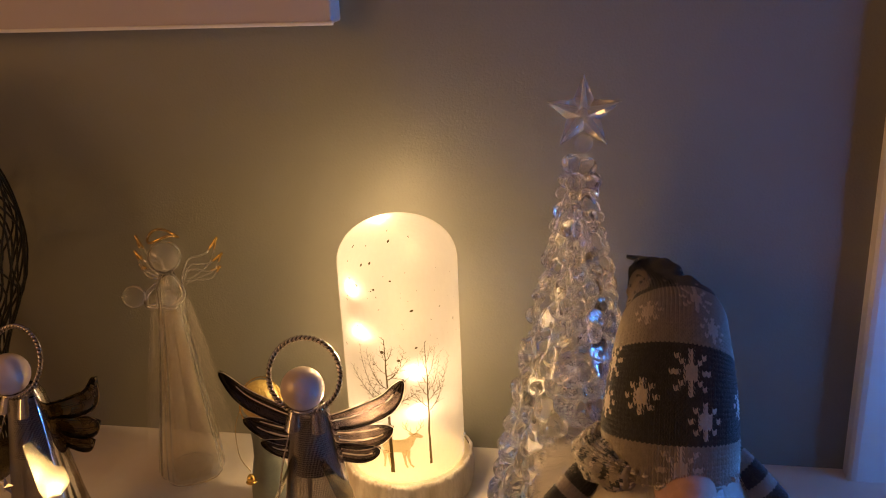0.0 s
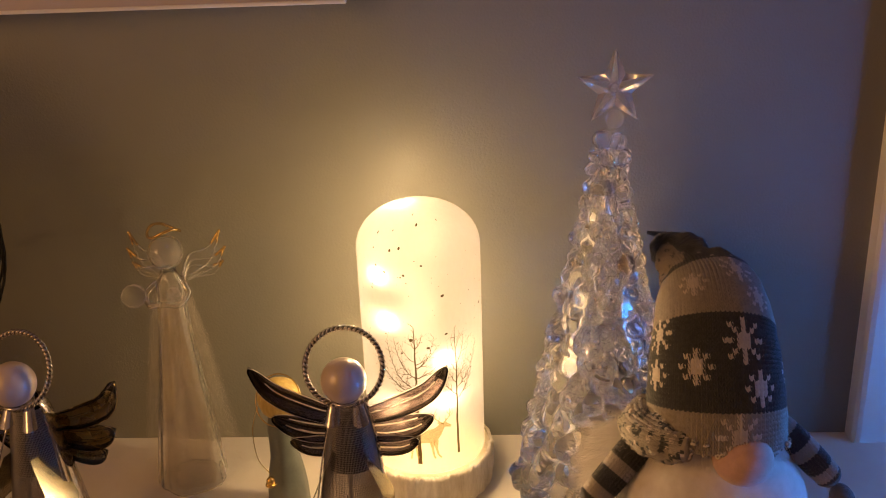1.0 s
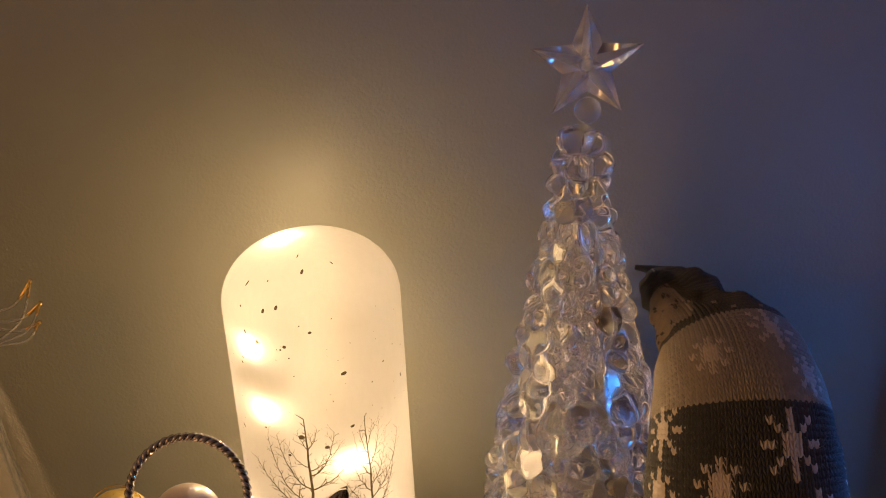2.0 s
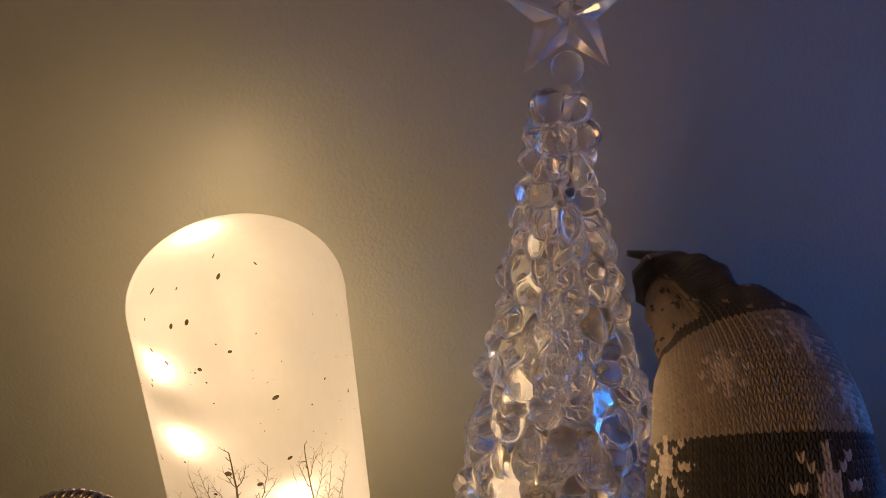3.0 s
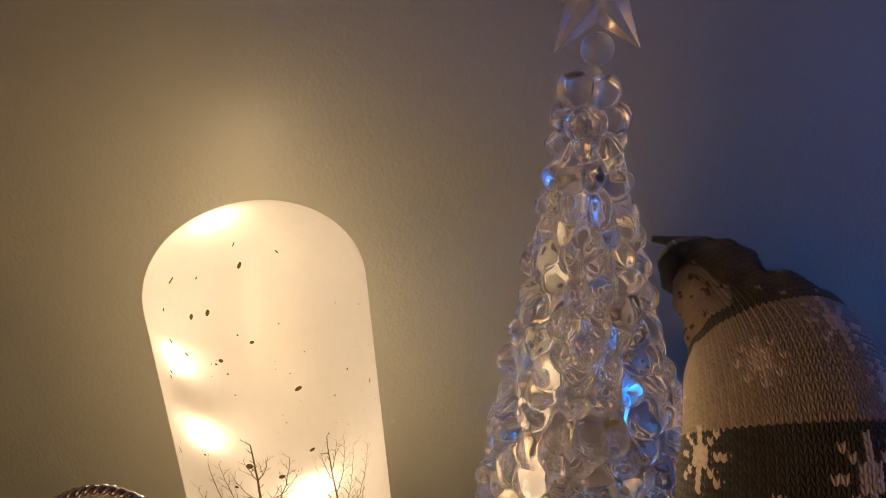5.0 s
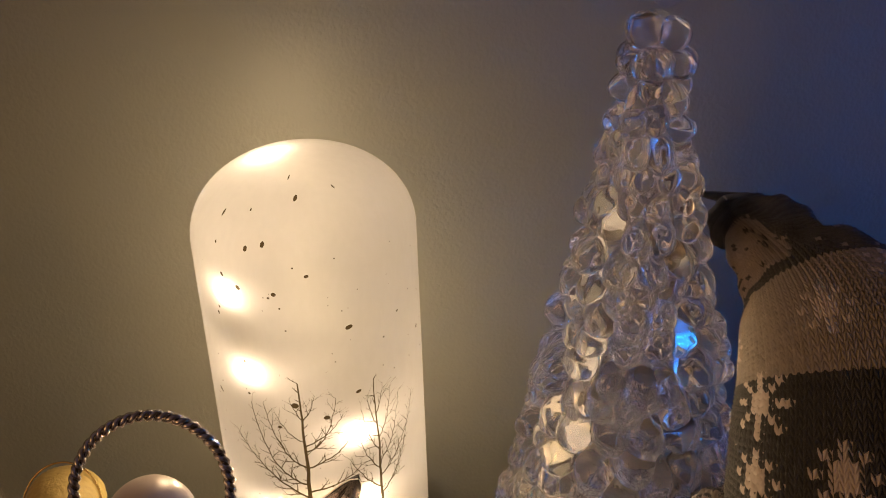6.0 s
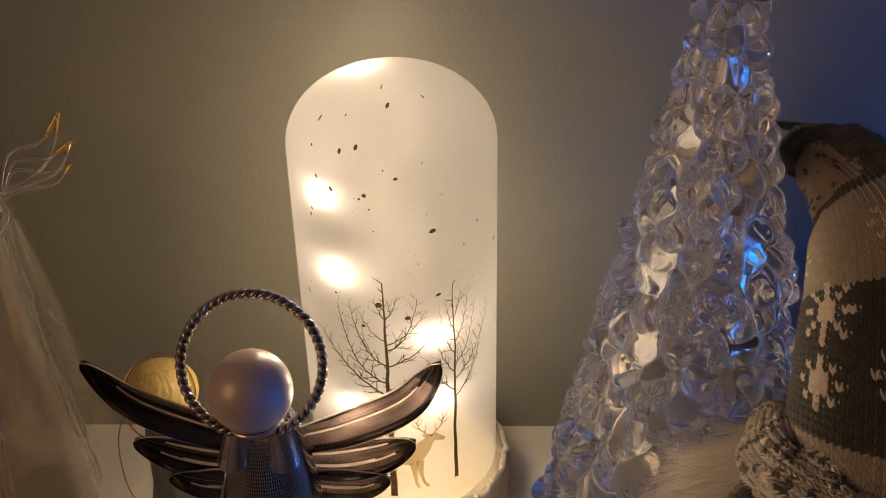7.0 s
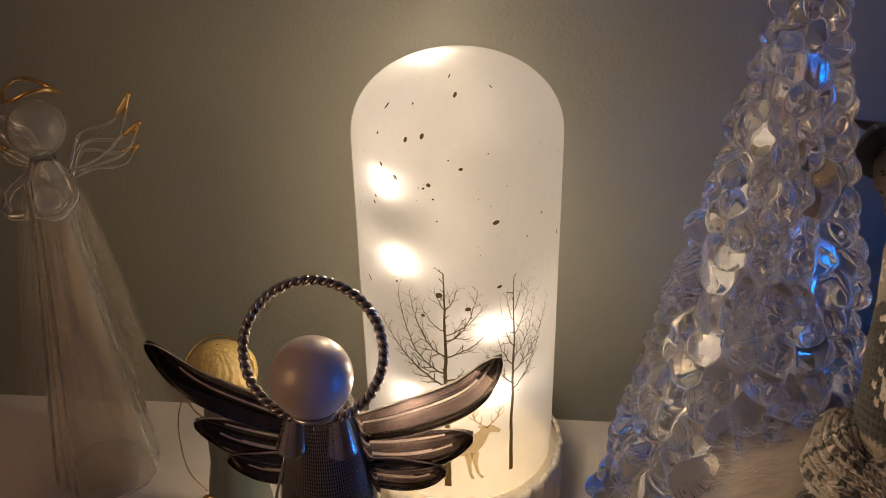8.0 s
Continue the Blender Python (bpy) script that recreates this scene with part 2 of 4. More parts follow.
def lathe(bm, profile, steps=64, centre=(0, 0, 0), arc=(0.0, 360.0), wobble=None, mat=0):
    """Turn (r, z) pairs about the upright axis."""
    closed = arc[1] - arc[0] >= 360
    n = steps if closed else steps + 1
    rings = []
    for r, z in profile:
        ring = []
        for i in range(n):
            a = radians(arc[0] + (arc[1] - arc[0]) * i / steps)
            k = wobble(a, z) if wobble else 1.0
            ring.append(bm.verts.new((centre[0] + r * k * math.sin(a), centre[1] - r * k * math.cos(a), centre[2] + z)))
        rings.append(ring)
    for lo, hi in zip(rings, rings[1:]):
        for i in range(steps):
            j = (i + 1) % n
            f = bm.faces.new((lo[i], lo[j], hi[j], hi[i]))
            f.material_index = mat
    return rings


def cap(bm, ring, mat=0, flip=False):
    f = bm.faces.new(ring if not flip else ring[::-1])
    f.material_index = mat


def tube(bm, path, r, sides=8, closed=False, mat=0, taper=None):
    """A round bar along points; taper gives the radius factor from 0 to 1."""
    pts = [Vector(p) for p in path]
    n = len(pts)
    rings = []
    side = Vector((0, 0, 1))
    for i, p in enumerate(pts):
        a = pts[(i - 1) % n] if closed or i else p
        b = pts[(i + 1) % n] if closed or i < n - 1 else p
        d = (b - a).normalized()
        if abs(d.dot(side)) > 0.98:
            side = Vector((1, 0, 0))
        u = d.cross(side).normalized()
        v = u.cross(d)
        side = v
        k = r * (taper(i / max(1, n - 1)) if taper else 1.0)
        rings.append([bm.verts.new(p + (u * math.cos(2 * math.pi * s / sides) + v * math.sin(2 * math.pi * s / sides)) * k) for s in range(sides)])
    for i in range(n if closed else n - 1):
        lo, hi = rings[i], rings[(i + 1) % n]
        for s in range(sides):
            f = bm.faces.new((lo[s], lo[(s + 1) % sides], hi[(s + 1) % sides], hi[s]))
            f.material_index = mat
    if not closed:
        cap(bm, rings[0], mat, True)
        cap(bm, rings[-1], mat)


def glide(points, steps):
    """A smooth line through points of any dimension."""
    p = [np.array(q, float) for q in points]
    p = [2 * p[0] - p[1]] + p + [2 * p[-1] - p[-2]]
    out = []
    for i in range(1, len(p) - 2):
        for s in range(steps):
            t = s / steps
            out.append(0.5 * (2 * p[i] + (p[i + 1] - p[i - 1]) * t + (2 * p[i - 1] - 5 * p[i] + 4 * p[i + 1] - p[i + 2]) * t * t
                              + (3 * p[i] - p[i - 1] - 3 * p[i + 1] + p[i + 2]) * t ** 3))
    out.append(p[-2])
    return out


# ---- the structure ----
WALL_Y = 0.067
TRIM_X = 0.3655


def slab(name, material, x0, x1, y0, y1, z0, z1, label, bevel=0.0):
    bm = bmesh.new()
    box(bm, x0, x1, y0, y1, z0, z1, bevel)
    return tagged(new(name, mesh_of(name, bm, material, smooth=False)), label, name.split("_")[0], kind="structure")


EAST = 0.95
slab("wall_north", WALL_PAINT, -2.1, EAST, WALL_Y, WALL_Y + 0.12, -1.1, 1.5, "grey-taupe painted wall with a fine orange-peel texture")
slab("wall_south", ROOM_PAINT, -2.1, EAST, -3.1, -3.0, -1.1, 1.5, "plain painted wall across the room")
slab("wall_west", ROOM_PAINT, -2.2, -2.1, -3.1, WALL_Y + 0.12, -1.1, 1.5, "plain painted side wall")
slab("wall_east", WALL_PAINT, EAST, EAST + 0.1, -3.1, WALL_Y + 0.12, -1.1, 1.5, "plain painted side wall")
slab("floor", FLOOR_WOOD, -2.1, EAST, -3.0, WALL_Y, -1.2, -1.1, "dark wooden floor of the room")
slab("ceiling", ROOM_PAINT, -2.1, EAST, -3.0, WALL_Y, 1.5, 1.6, "plain painted ceiling")
bm = bmesh.new()
prof = [(TRIM_X, WALL_Y), (TRIM_X + 0.0005, WALL_Y - 0.013), (TRIM_X + 0.003, WALL_Y - 0.0165), (TRIM_X + 0.007, WALL_Y - 0.0175),
        (TRIM_X + 0.1, WALL_Y - 0.0175), (TRIM_X + 0.1, WALL_Y)]
lo = [bm.verts.new((x, y, -1.1)) for x, y in prof]
hi = [bm.verts.new((x, y, 1.5)) for x, y in prof]
for i in range(len(prof) - 1):
    bm.faces.new((lo[i], lo[i + 1], hi[i + 1], hi[i]))
tagged(new("trim", mesh_of("trim", bm, WHITE_PAINT, False)), "white painted upright casing on the wall", "trim", kind="structure")


# ---- shelf, panel and lights off to the side ----
def build_shelf():
    bm = bmesh.new()
    box(bm, -1.3, TRIM_X - 0.0003, -0.185, WALL_Y, -0.035, 0.0)
    box(bm, TRIM_X - 0.0003, 0.62, -0.185, WALL_Y - 0.0178, -0.035, 0.0)
    ob = new("mantel_shelf", mesh_of("mantel_shelf", bm, SHELF_PAINT, False))
    tagged(ob, "off-white painted mantel shelf against the taupe wall", "shelf")
    return ob


def build_panel():
    panel = thing("wall_panel", pose(-0.052, 0.041, 0.388), "pale blank canvas panel hanging on the taupe wall", "wall art")
    bm = bmesh.new()
    box(bm, -0.7, 0.0, 0.0, WALL_Y - 0.041, 0.0, 0.55, 0.0015, 2)
    part("canvas", bm, CANVAS, panel, smooth=False)
    bm = bmesh.new()
    box(bm, -0.7005, 0.0008, -0.0006, 0.003, -0.0008, 0.0022, 0.0006, 1)
    part("edge_strip", bm, WHITE_PAINT, panel, "thin white edge strip", smooth=False)


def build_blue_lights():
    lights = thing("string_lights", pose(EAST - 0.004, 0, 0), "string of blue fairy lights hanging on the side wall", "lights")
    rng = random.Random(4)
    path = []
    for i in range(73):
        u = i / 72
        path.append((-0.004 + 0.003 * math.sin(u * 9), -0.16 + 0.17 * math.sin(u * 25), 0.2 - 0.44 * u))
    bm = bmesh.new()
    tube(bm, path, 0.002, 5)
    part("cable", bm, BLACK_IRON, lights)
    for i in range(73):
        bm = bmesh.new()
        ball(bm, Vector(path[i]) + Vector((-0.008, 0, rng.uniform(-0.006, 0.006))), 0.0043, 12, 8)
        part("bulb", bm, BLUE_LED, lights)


build_shelf()
build_panel()
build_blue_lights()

# ---- the lit dome ----
DOME = (-0.003, 0.006)
DOME_R = 0.048
LOG_TOP = 0.03
DOME_TOP = 0.2435
DOME_ROUND = 2.08
SHOULDER = 0.207


def on_glass(deg, z, out=0.0003):
    a = radians(deg)
    r = DOME_R + out
    if z > SHOULDER:
        u = min(1.0, (z - SHOULDER) / (DOME_TOP - SHOULDER))
        r = DOME_R * (1 - u ** DOME_ROUND) ** (1 / DOME_ROUND) + out
    return Vector((DOME[0] + r * math.sin(a), DOME[1] - r * math.cos(a), z))


def ribbon(bm, pts, widths):
    """A printed stroke on the glass through (degrees, height) pairs."""
    quads = []
    n = len(pts)
    for i, (d, z) in enumerate(pts):
        d0, z0 = pts[max(0, i - 1)]
        d1, z1 = pts[min(n - 1, i + 1)]
        dx, dz = (d1 - d0) * DOME_R * math.pi / 180, z1 - z0
        l = math.hypot(dx, dz) or 1
        w = widths[i] / 2
        ox, oz = -dz / l * w / (DOME_R * math.pi / 180), dx / l * w
        quads.append((bm.verts.new(on_glass(d + ox, z + oz)), bm.verts.new(on_glass(d - ox, z - oz))))
    for a, b in zip(quads, quads[1:]):
        bm.faces.new((a[0], a[1], b[1], b[0]))


def blot(bm, d, z, w, h, tilt=0.0):
    k = 180 / math.pi / DOME_R
    vs = []
    for i in range(12):
        a = 2 * math.pi * i / 12
        x, y = w / 2 * math.cos(a), h / 2 * math.sin(a)
        c, s = math.cos(radians(tilt)), math.sin(radians(tilt))
        vs.append(bm.verts.new(on_glass(d + (x * c - y * s) * k, z + x * s + y * c, 0.0004)))
    bm.faces.new(vs)


def twig(bm, rng, d, z, lean, length, width, depth):
    """A knobbly printed twig that may fork once or twice."""
    k = 180 / math.pi / DOME_R
    steps = max(2, round(length / 0.0016))
    pts, ws = [(d, z)], [width]
    side = rng.choice((-1, 1))
    for i in range(steps):
        lean += rng.uniform(-0.28, 0.28) - 0.05 * lean
        d += math.sin(lean) * length / steps * k
        z += math.cos(lean) * length / steps
        pts.append((d, z))
        ws.append(width * (1 - 0.7 * (i + 1) / steps))
        if depth and i < steps - 1 and rng.random() < 0.55:
            side = -side
            twig(bm, rng, d, z, lean + side * rng.uniform(0.5, 0.95), length * rng.uniform(0.25, 0.5), ws[-1] * 0.75, depth - 1)
    ribbon(bm, pts, ws)


def printed_tree(rng, base, z0, z1, w, limbs):
    """A bare tree: limbs give the height on the trunk, the tip's bearing and height, and how far the limb bends upwards."""
    k = 180 / math.pi / DOME_R
    bm = bmesh.new()
    trunk = [(base + 0.9 * noise.noise((u * 5, base, 0)) + rng.uniform(-0.25, 0.25), z0 + (z1 - z0) * u) for u in [i / 26 for i in range(27)]]
    ribbon(bm, trunk, [w * (1 - 0.84 * (i / 26) ** 0.9) for i in range(27)])
    for h, tip_d, tip_z, bend in limbs:
        i = max(0, min(26, round((h - z0) / (z1 - z0) * 26)))
        d0, dd, dz = trunk[i][0], tip_d - trunk[i][0], tip_z - h
        span = math.hypot(dd / k, dz)
        n = max(5, round(span / 0.0021))
        width = max(0.00055, w * (1 - 0.8 * i / 26) * 0.5 * min(1.0, span / 0.025))
        pts, ws = [], []
        for j in range(n + 1):
            u = j / n
            a, b = 2 * u * (1 - u), u * u
            pts.append((d0 + dd * (a * (0.5 + 0.3 * bend) + b) + rng.uniform(-0.4, 0.4), h + dz * (a * (0.5 - 0.4 * bend) + b) + rng.uniform(-0.0003, 0.0003)))
            ws.append(width * (1 - 0.72 * u))
        ribbon(bm, pts, ws)
        side = 1
        for j in range(2, n + 1):
            if rng.random() < 0.85:
                lean = math.atan2((pts[j][0] - pts[j - 1][0]) / k, pts[j][1] - pts[j - 1][1])
                side = -side
                twig(bm, rng, *pts[j], lean + side * rng.uniform(0.45, 0.9), rng.uniform(0.0035, 0.0095) * (1.15 - 0.4 * j / n), ws[j] * 0.75, 2)
    for i in range(12, 27):
        if rng.random() < 0.6:
            twig(bm, rng, *trunk[i], rng.choice((-1, 1)) * rng.uniform(0.6, 1.1), rng.uniform(0.002, 0.0055), 0.0005, 1)
    return bm


def build_dome():
    dome = thing("light_dome", pose(0, 0, 0), "lit frosted glass dome with printed winter trees on log slice", "lantern")
    rng = random.Random(11)
    # the log slice
    bm = bmesh.new()
    def wob(a, z):
        c, d = math.cos(a), math.sin(a)
        furrow = abs(noise.noise((24 * c, 24 * d, z * 26))) + 0.6 * abs(noise.noise((60 * c, 60 * d, z * 45)))
        return 1.012 + 0.018 * math.sin(3 * a + 1) + 0.02 * noise.noise((9 * c, 9 * d, z * 60)) - 0.075 * max(0.0, 0.34 - furrow) + 0.012 * noise.noise((90 * c, 90 * d, z * 300))

    rings = lathe(bm, [(0.0535, 0.0006), (0.0545, 0.003), (0.055, 0.008), (0.0551, 0.013), (0.0547, 0.018), (0.0545, 0.022), (0.0548, 0.026), (0.0546, 0.029), (0.0538, 0.0314), (0.0515, 0.0318)], 320, (*DOME, 0), wobble=wob)
    for ring, much in zip(rings[-4:], (0.3, 0.8, 1.0, 0.6)):
        for i, v in enumerate(ring):
            a = 2 * math.pi * i / 320
            v.co.z += much * (0.0022 * noise.noise((16 * math.cos(a), 16 * math.sin(a), 3)) + 0.0014 * noise.noise((55 * math.cos(a), 55 * math.sin(a), 8)))
    cap(bm, rings[0], flip=True)
    part("bark", bm, BARK, dome, "whitewashed rough bark")
    bm = bmesh.new()
    rings = lathe(bm, [(0.0522, 0.026), (0.0522, LOG_TOP), (0.044, LOG_TOP + 0.0006)], 90, (*DOME, 0))
    cap(bm, rings[-1])
    part("log_face", bm, LOG_FACE, dome, "pale sawn face of the log")
    # the glass
    bm = bmesh.new()
    profile = [(DOME_R - 0.001, LOG_TOP + 0.0008), (DOME_R, LOG_TOP + 0.003), (DOME_R, 0.12), (DOME_R, SHOULDER)]
    for i in range(1, 25):
        a = i / 24 * math.pi / 2
        profile.append((max(1e-5, DOME_R * math.cos(a) ** (2 / DOME_ROUND)), SHOULDER + (DOME_TOP - SHOULDER) * math.sin(a) ** (2 / DOME_ROUND)))
    lathe(bm, profile, 96, (*DOME, 0))
    bmesh.ops.remove_doubles(bm, verts=bm.verts, dist=2e-5)
    glass = part("glass", bm, FROSTED, dome, "frosted white glass")
    # lights on a copper wire
    leds = [(-0.015, 0.0045, 0.2404)] + [(DOME[0] + 0.0472 * math.sin(radians(a)), DOME[1] - 0.0472 * math.cos(radians(a)), z)
                                          for a, z in ((-36, 0.1975), (-29, 0.162), (24.6, 0.1305), (-24.7, 0.092), (26, 0.096))]
    keep = lambda p: np.array((DOME[0] + (p[0] - DOME[0]) * min(1.0, 0.045 / math.hypot(p[0] - DOME[0], p[1] - DOME[1] + 1e-9)), DOME[1] + (p[1] - DOME[1]) * min(1.0, 0.045 / math.hypot(p[0] - DOME[0], p[1] - DOME[1] + 1e-9)), p[2]))
    wire = glide([(0.0, 0.0, LOG_TOP), (0.02, 0.0, 0.06), leds[5], leds[4], leds[3], (0.0, 0.01, 0.14), leds[2], leds[1], (0.01, 0.02, 0.21), leds[0]], 8)
    bm = bmesh.new()
    tube(bm, [keep(p) for p in wire], 0.00022, 5)
    part("copper_wire", bm, COPPER, dome)
    for i, p in enumerate(leds):
        bm = bmesh.new()
        ball(bm, p, 0.0013 if i else 0.0011, 12, 8, (1, 1, 1.3))
        part("bulb", bm, WARM_LED, dome)
    # the print
    bm = printed_tree(rng, -2.8, 0.041, 0.1595, 0.0034, [(0.1, -42, 0.13, 0.3), (0.1077, -29, 0.147, 1.0), (0.1163, -22.5, 0.1487, 0.8), (0.13, -16, 0.1438, 0.6), (0.141, -8, 0.152, 0.5),
                                                         (0.1035, 25, 0.1137, 0.6), (0.1163, 23, 0.132, 0.5), (0.1278, 17.5, 0.142, 0.5), (0.1247, 14.5, 0.1505, 0.9), (0.141, 4.5, 0.153, 0.5)])
    part("printed_tree", bm, PRINT_DARK, glass, "thin bare tree printed in dark brown", False)
    bm = printed_tree(rng, 35.4, 0.046, 0.1545, 0.0023, [(0.094, 56, 0.124, 0.6), (0.098, 19, 0.118, 0.4), (0.104, 62, 0.137, 0.6), (0.108, 24, 0.129, 0.5), (0.112, 50, 0.142, 0.8), (0.118, 27, 0.142, 0.6),
                                                         (0.124, 45, 0.148, 0.6), (0.131, 30.5, 0.147, 0.5), (0.137, 40, 0.151, 0.5)])
    part("printed_tree", bm, PRINT_DARK, glass, "thin bare tree printed in dark brown", False)
    bm = bmesh.new()
    for d, z, w, h, tilt in [(-2.6, 0.2395, 1.6, 0.8, 35), (3.6, 0.2345, 2.6, 1.5, 25), (31.9, 0.236, 1.7, 0.7, -35), (-42, 0.2285, 2.6, 1.1, 75), (-24, 0.231, 0.9, 0.9, 0),
                             (-40.9, 0.2185, 1.3, 0.9, 80), (-22.4, 0.2185, 2.3, 1.7, 80), (-13.6, 0.2205, 2.4, 1.8, 70), (-36.6, 0.2061, 2.1, 1.2, -60), (-27.7, 0.2018, 2.4, 1.7, -45),
                             (6.4, 0.2081, 1.9, 1.4, 10), (0.4, 0.2118, 0.8, 0.7, 0), (-9.6, 0.2006, 2.0, 1.8, 0), (-12.3, 0.1989, 1.2, 1.0, 0), (-41.9, 0.1902, 1.5, 0.9, -60), (-43.1, 0.1872, 1.7, 1.0, -60),
                             (24.1, 0.1827, 3.2, 2.0, 15), (53, 0.1809, 1.2, 0.9, 30), (72, 0.1650, 2.2, 1.2, 80)]:
        blot(bm, d, z, w * 0.001, h * 0.001, tilt)
    for d, z, w, h, tilt in [(-29.7, 0.1673, 1.7, 1.1, -50), (-52, 0.1465, 3.4, 0.9, -40), (-29.6, 0.1518, 1.4, 1.0, 0), (26.4, 0.1513, 2.6, 1.5, 15), (-5.5, 0.1487, 3.3, 2.7, 0),
                             (9.5, 0.1418, 2.9, 2.0, 5), (-14.5, 0.1375, 1.9, 1.4, 0), (42.7, 0.1724, 0.9, 0.7, 0), (-5.8, 0.1844, 0.9, 0.6, 0), (-7.5, 0.1944, 0.9, 0.8, 0), (30, 0.104, 1.2, 0.8, 0)]:
        blot(bm, d, z, w * 0.001, h * 0.001, tilt)
    for i in range(60):
        s = rng.uniform(0.25, 0.6) * 0.001
        blot(bm, rng.uniform(-75, 80), rng.uniform(0.09, 0.215), s, s)
    part("printed_leaves", bm, PRINT_DARK, glass, "small dark drifting leaves printed on the glass", False)
    # the stag
    bm = bmesh.new()
    k = 180 / math.pi / DOME_R
    S = lambda x, z: (10.0 + x * k * 0.001, 0.0455 + z * 0.001)
    ribbon(bm, [S(-18.5, 19.5), S(-17, 20.3), S(-13, 20.6), S(-8, 20.2), S(-3, 20.3), S(1, 21.3), S(4, 23.7), S(6.3, 26.6), S(8.2, 28.8), S(10.2, 29.2), S(12.5, 27.9), S(15, 26.6)],
           [0.005, 0.0108, 0.0122, 0.0116, 0.0118, 0.0112, 0.0084, 0.006, 0.005, 0.0046, 0.003, 0.0018])
    ribbon(bm, [S(6.2, 30.2), S(4.6, 31.2), S(3.6, 31.6)], [0.0016, 0.0014, 0.0003])
    for x, sway, top in ((-0.5, 2.2, 15.2), (2.5, 4.0, 16.2), (-16.5, -1.0, 15.8), (-13.0, 1.5, 15.6)):
        ribbon(bm, [S(x, top), S(x + 0.2, 9), S(x + sway * 0.4, 3), S(x + sway, 0)], [0.0042, 0.0021, 0.0014, 0.0016])
    for s in (-1, 1):
        ribbon(bm, [S(8.4, 30), S(8 + s * 2.5, 32.2), S(8 + s * 5.4, 35), S(8 + s * 6.4, 38.5), S(8 + s * 5.2 + 1, 43.5)], [0.001, 0.0009, 0.0008, 0.0007, 0.0003])
        ribbon(bm, [S(8 + s * 5.6, 35.2), S(8 + s * 8, 36.8), S(8 + s * 9, 39.4)], [0.0007, 0.0006, 0.0002])
        ribbon(bm, [S(8 + s * 6.4, 38.3), S(8 + s * 8.2, 40.2), S(8 + s * 8.6, 42.4)], [0.0007, 0.0005, 0.0002])
        ribbon(bm, [S(8 + s * 3, 32.8), S(8 + s * 2.2, 35), S(8 + s * 2.6, 37.4)], [0.0007, 0.0005, 0.0002])
        ribbon(bm, [S(8 + s * 6, 37), S(8 + s * 4.2, 39), S(8 + s * 4, 41)], [0.0006, 0.0005, 0.0002])
    part("printed_stag", bm, PRINT_TAN, glass, "tan stag silhouette printed on the glass", False)


build_dome()

# ---- the clear tree ----
TREE = (0.1395, -0.006)


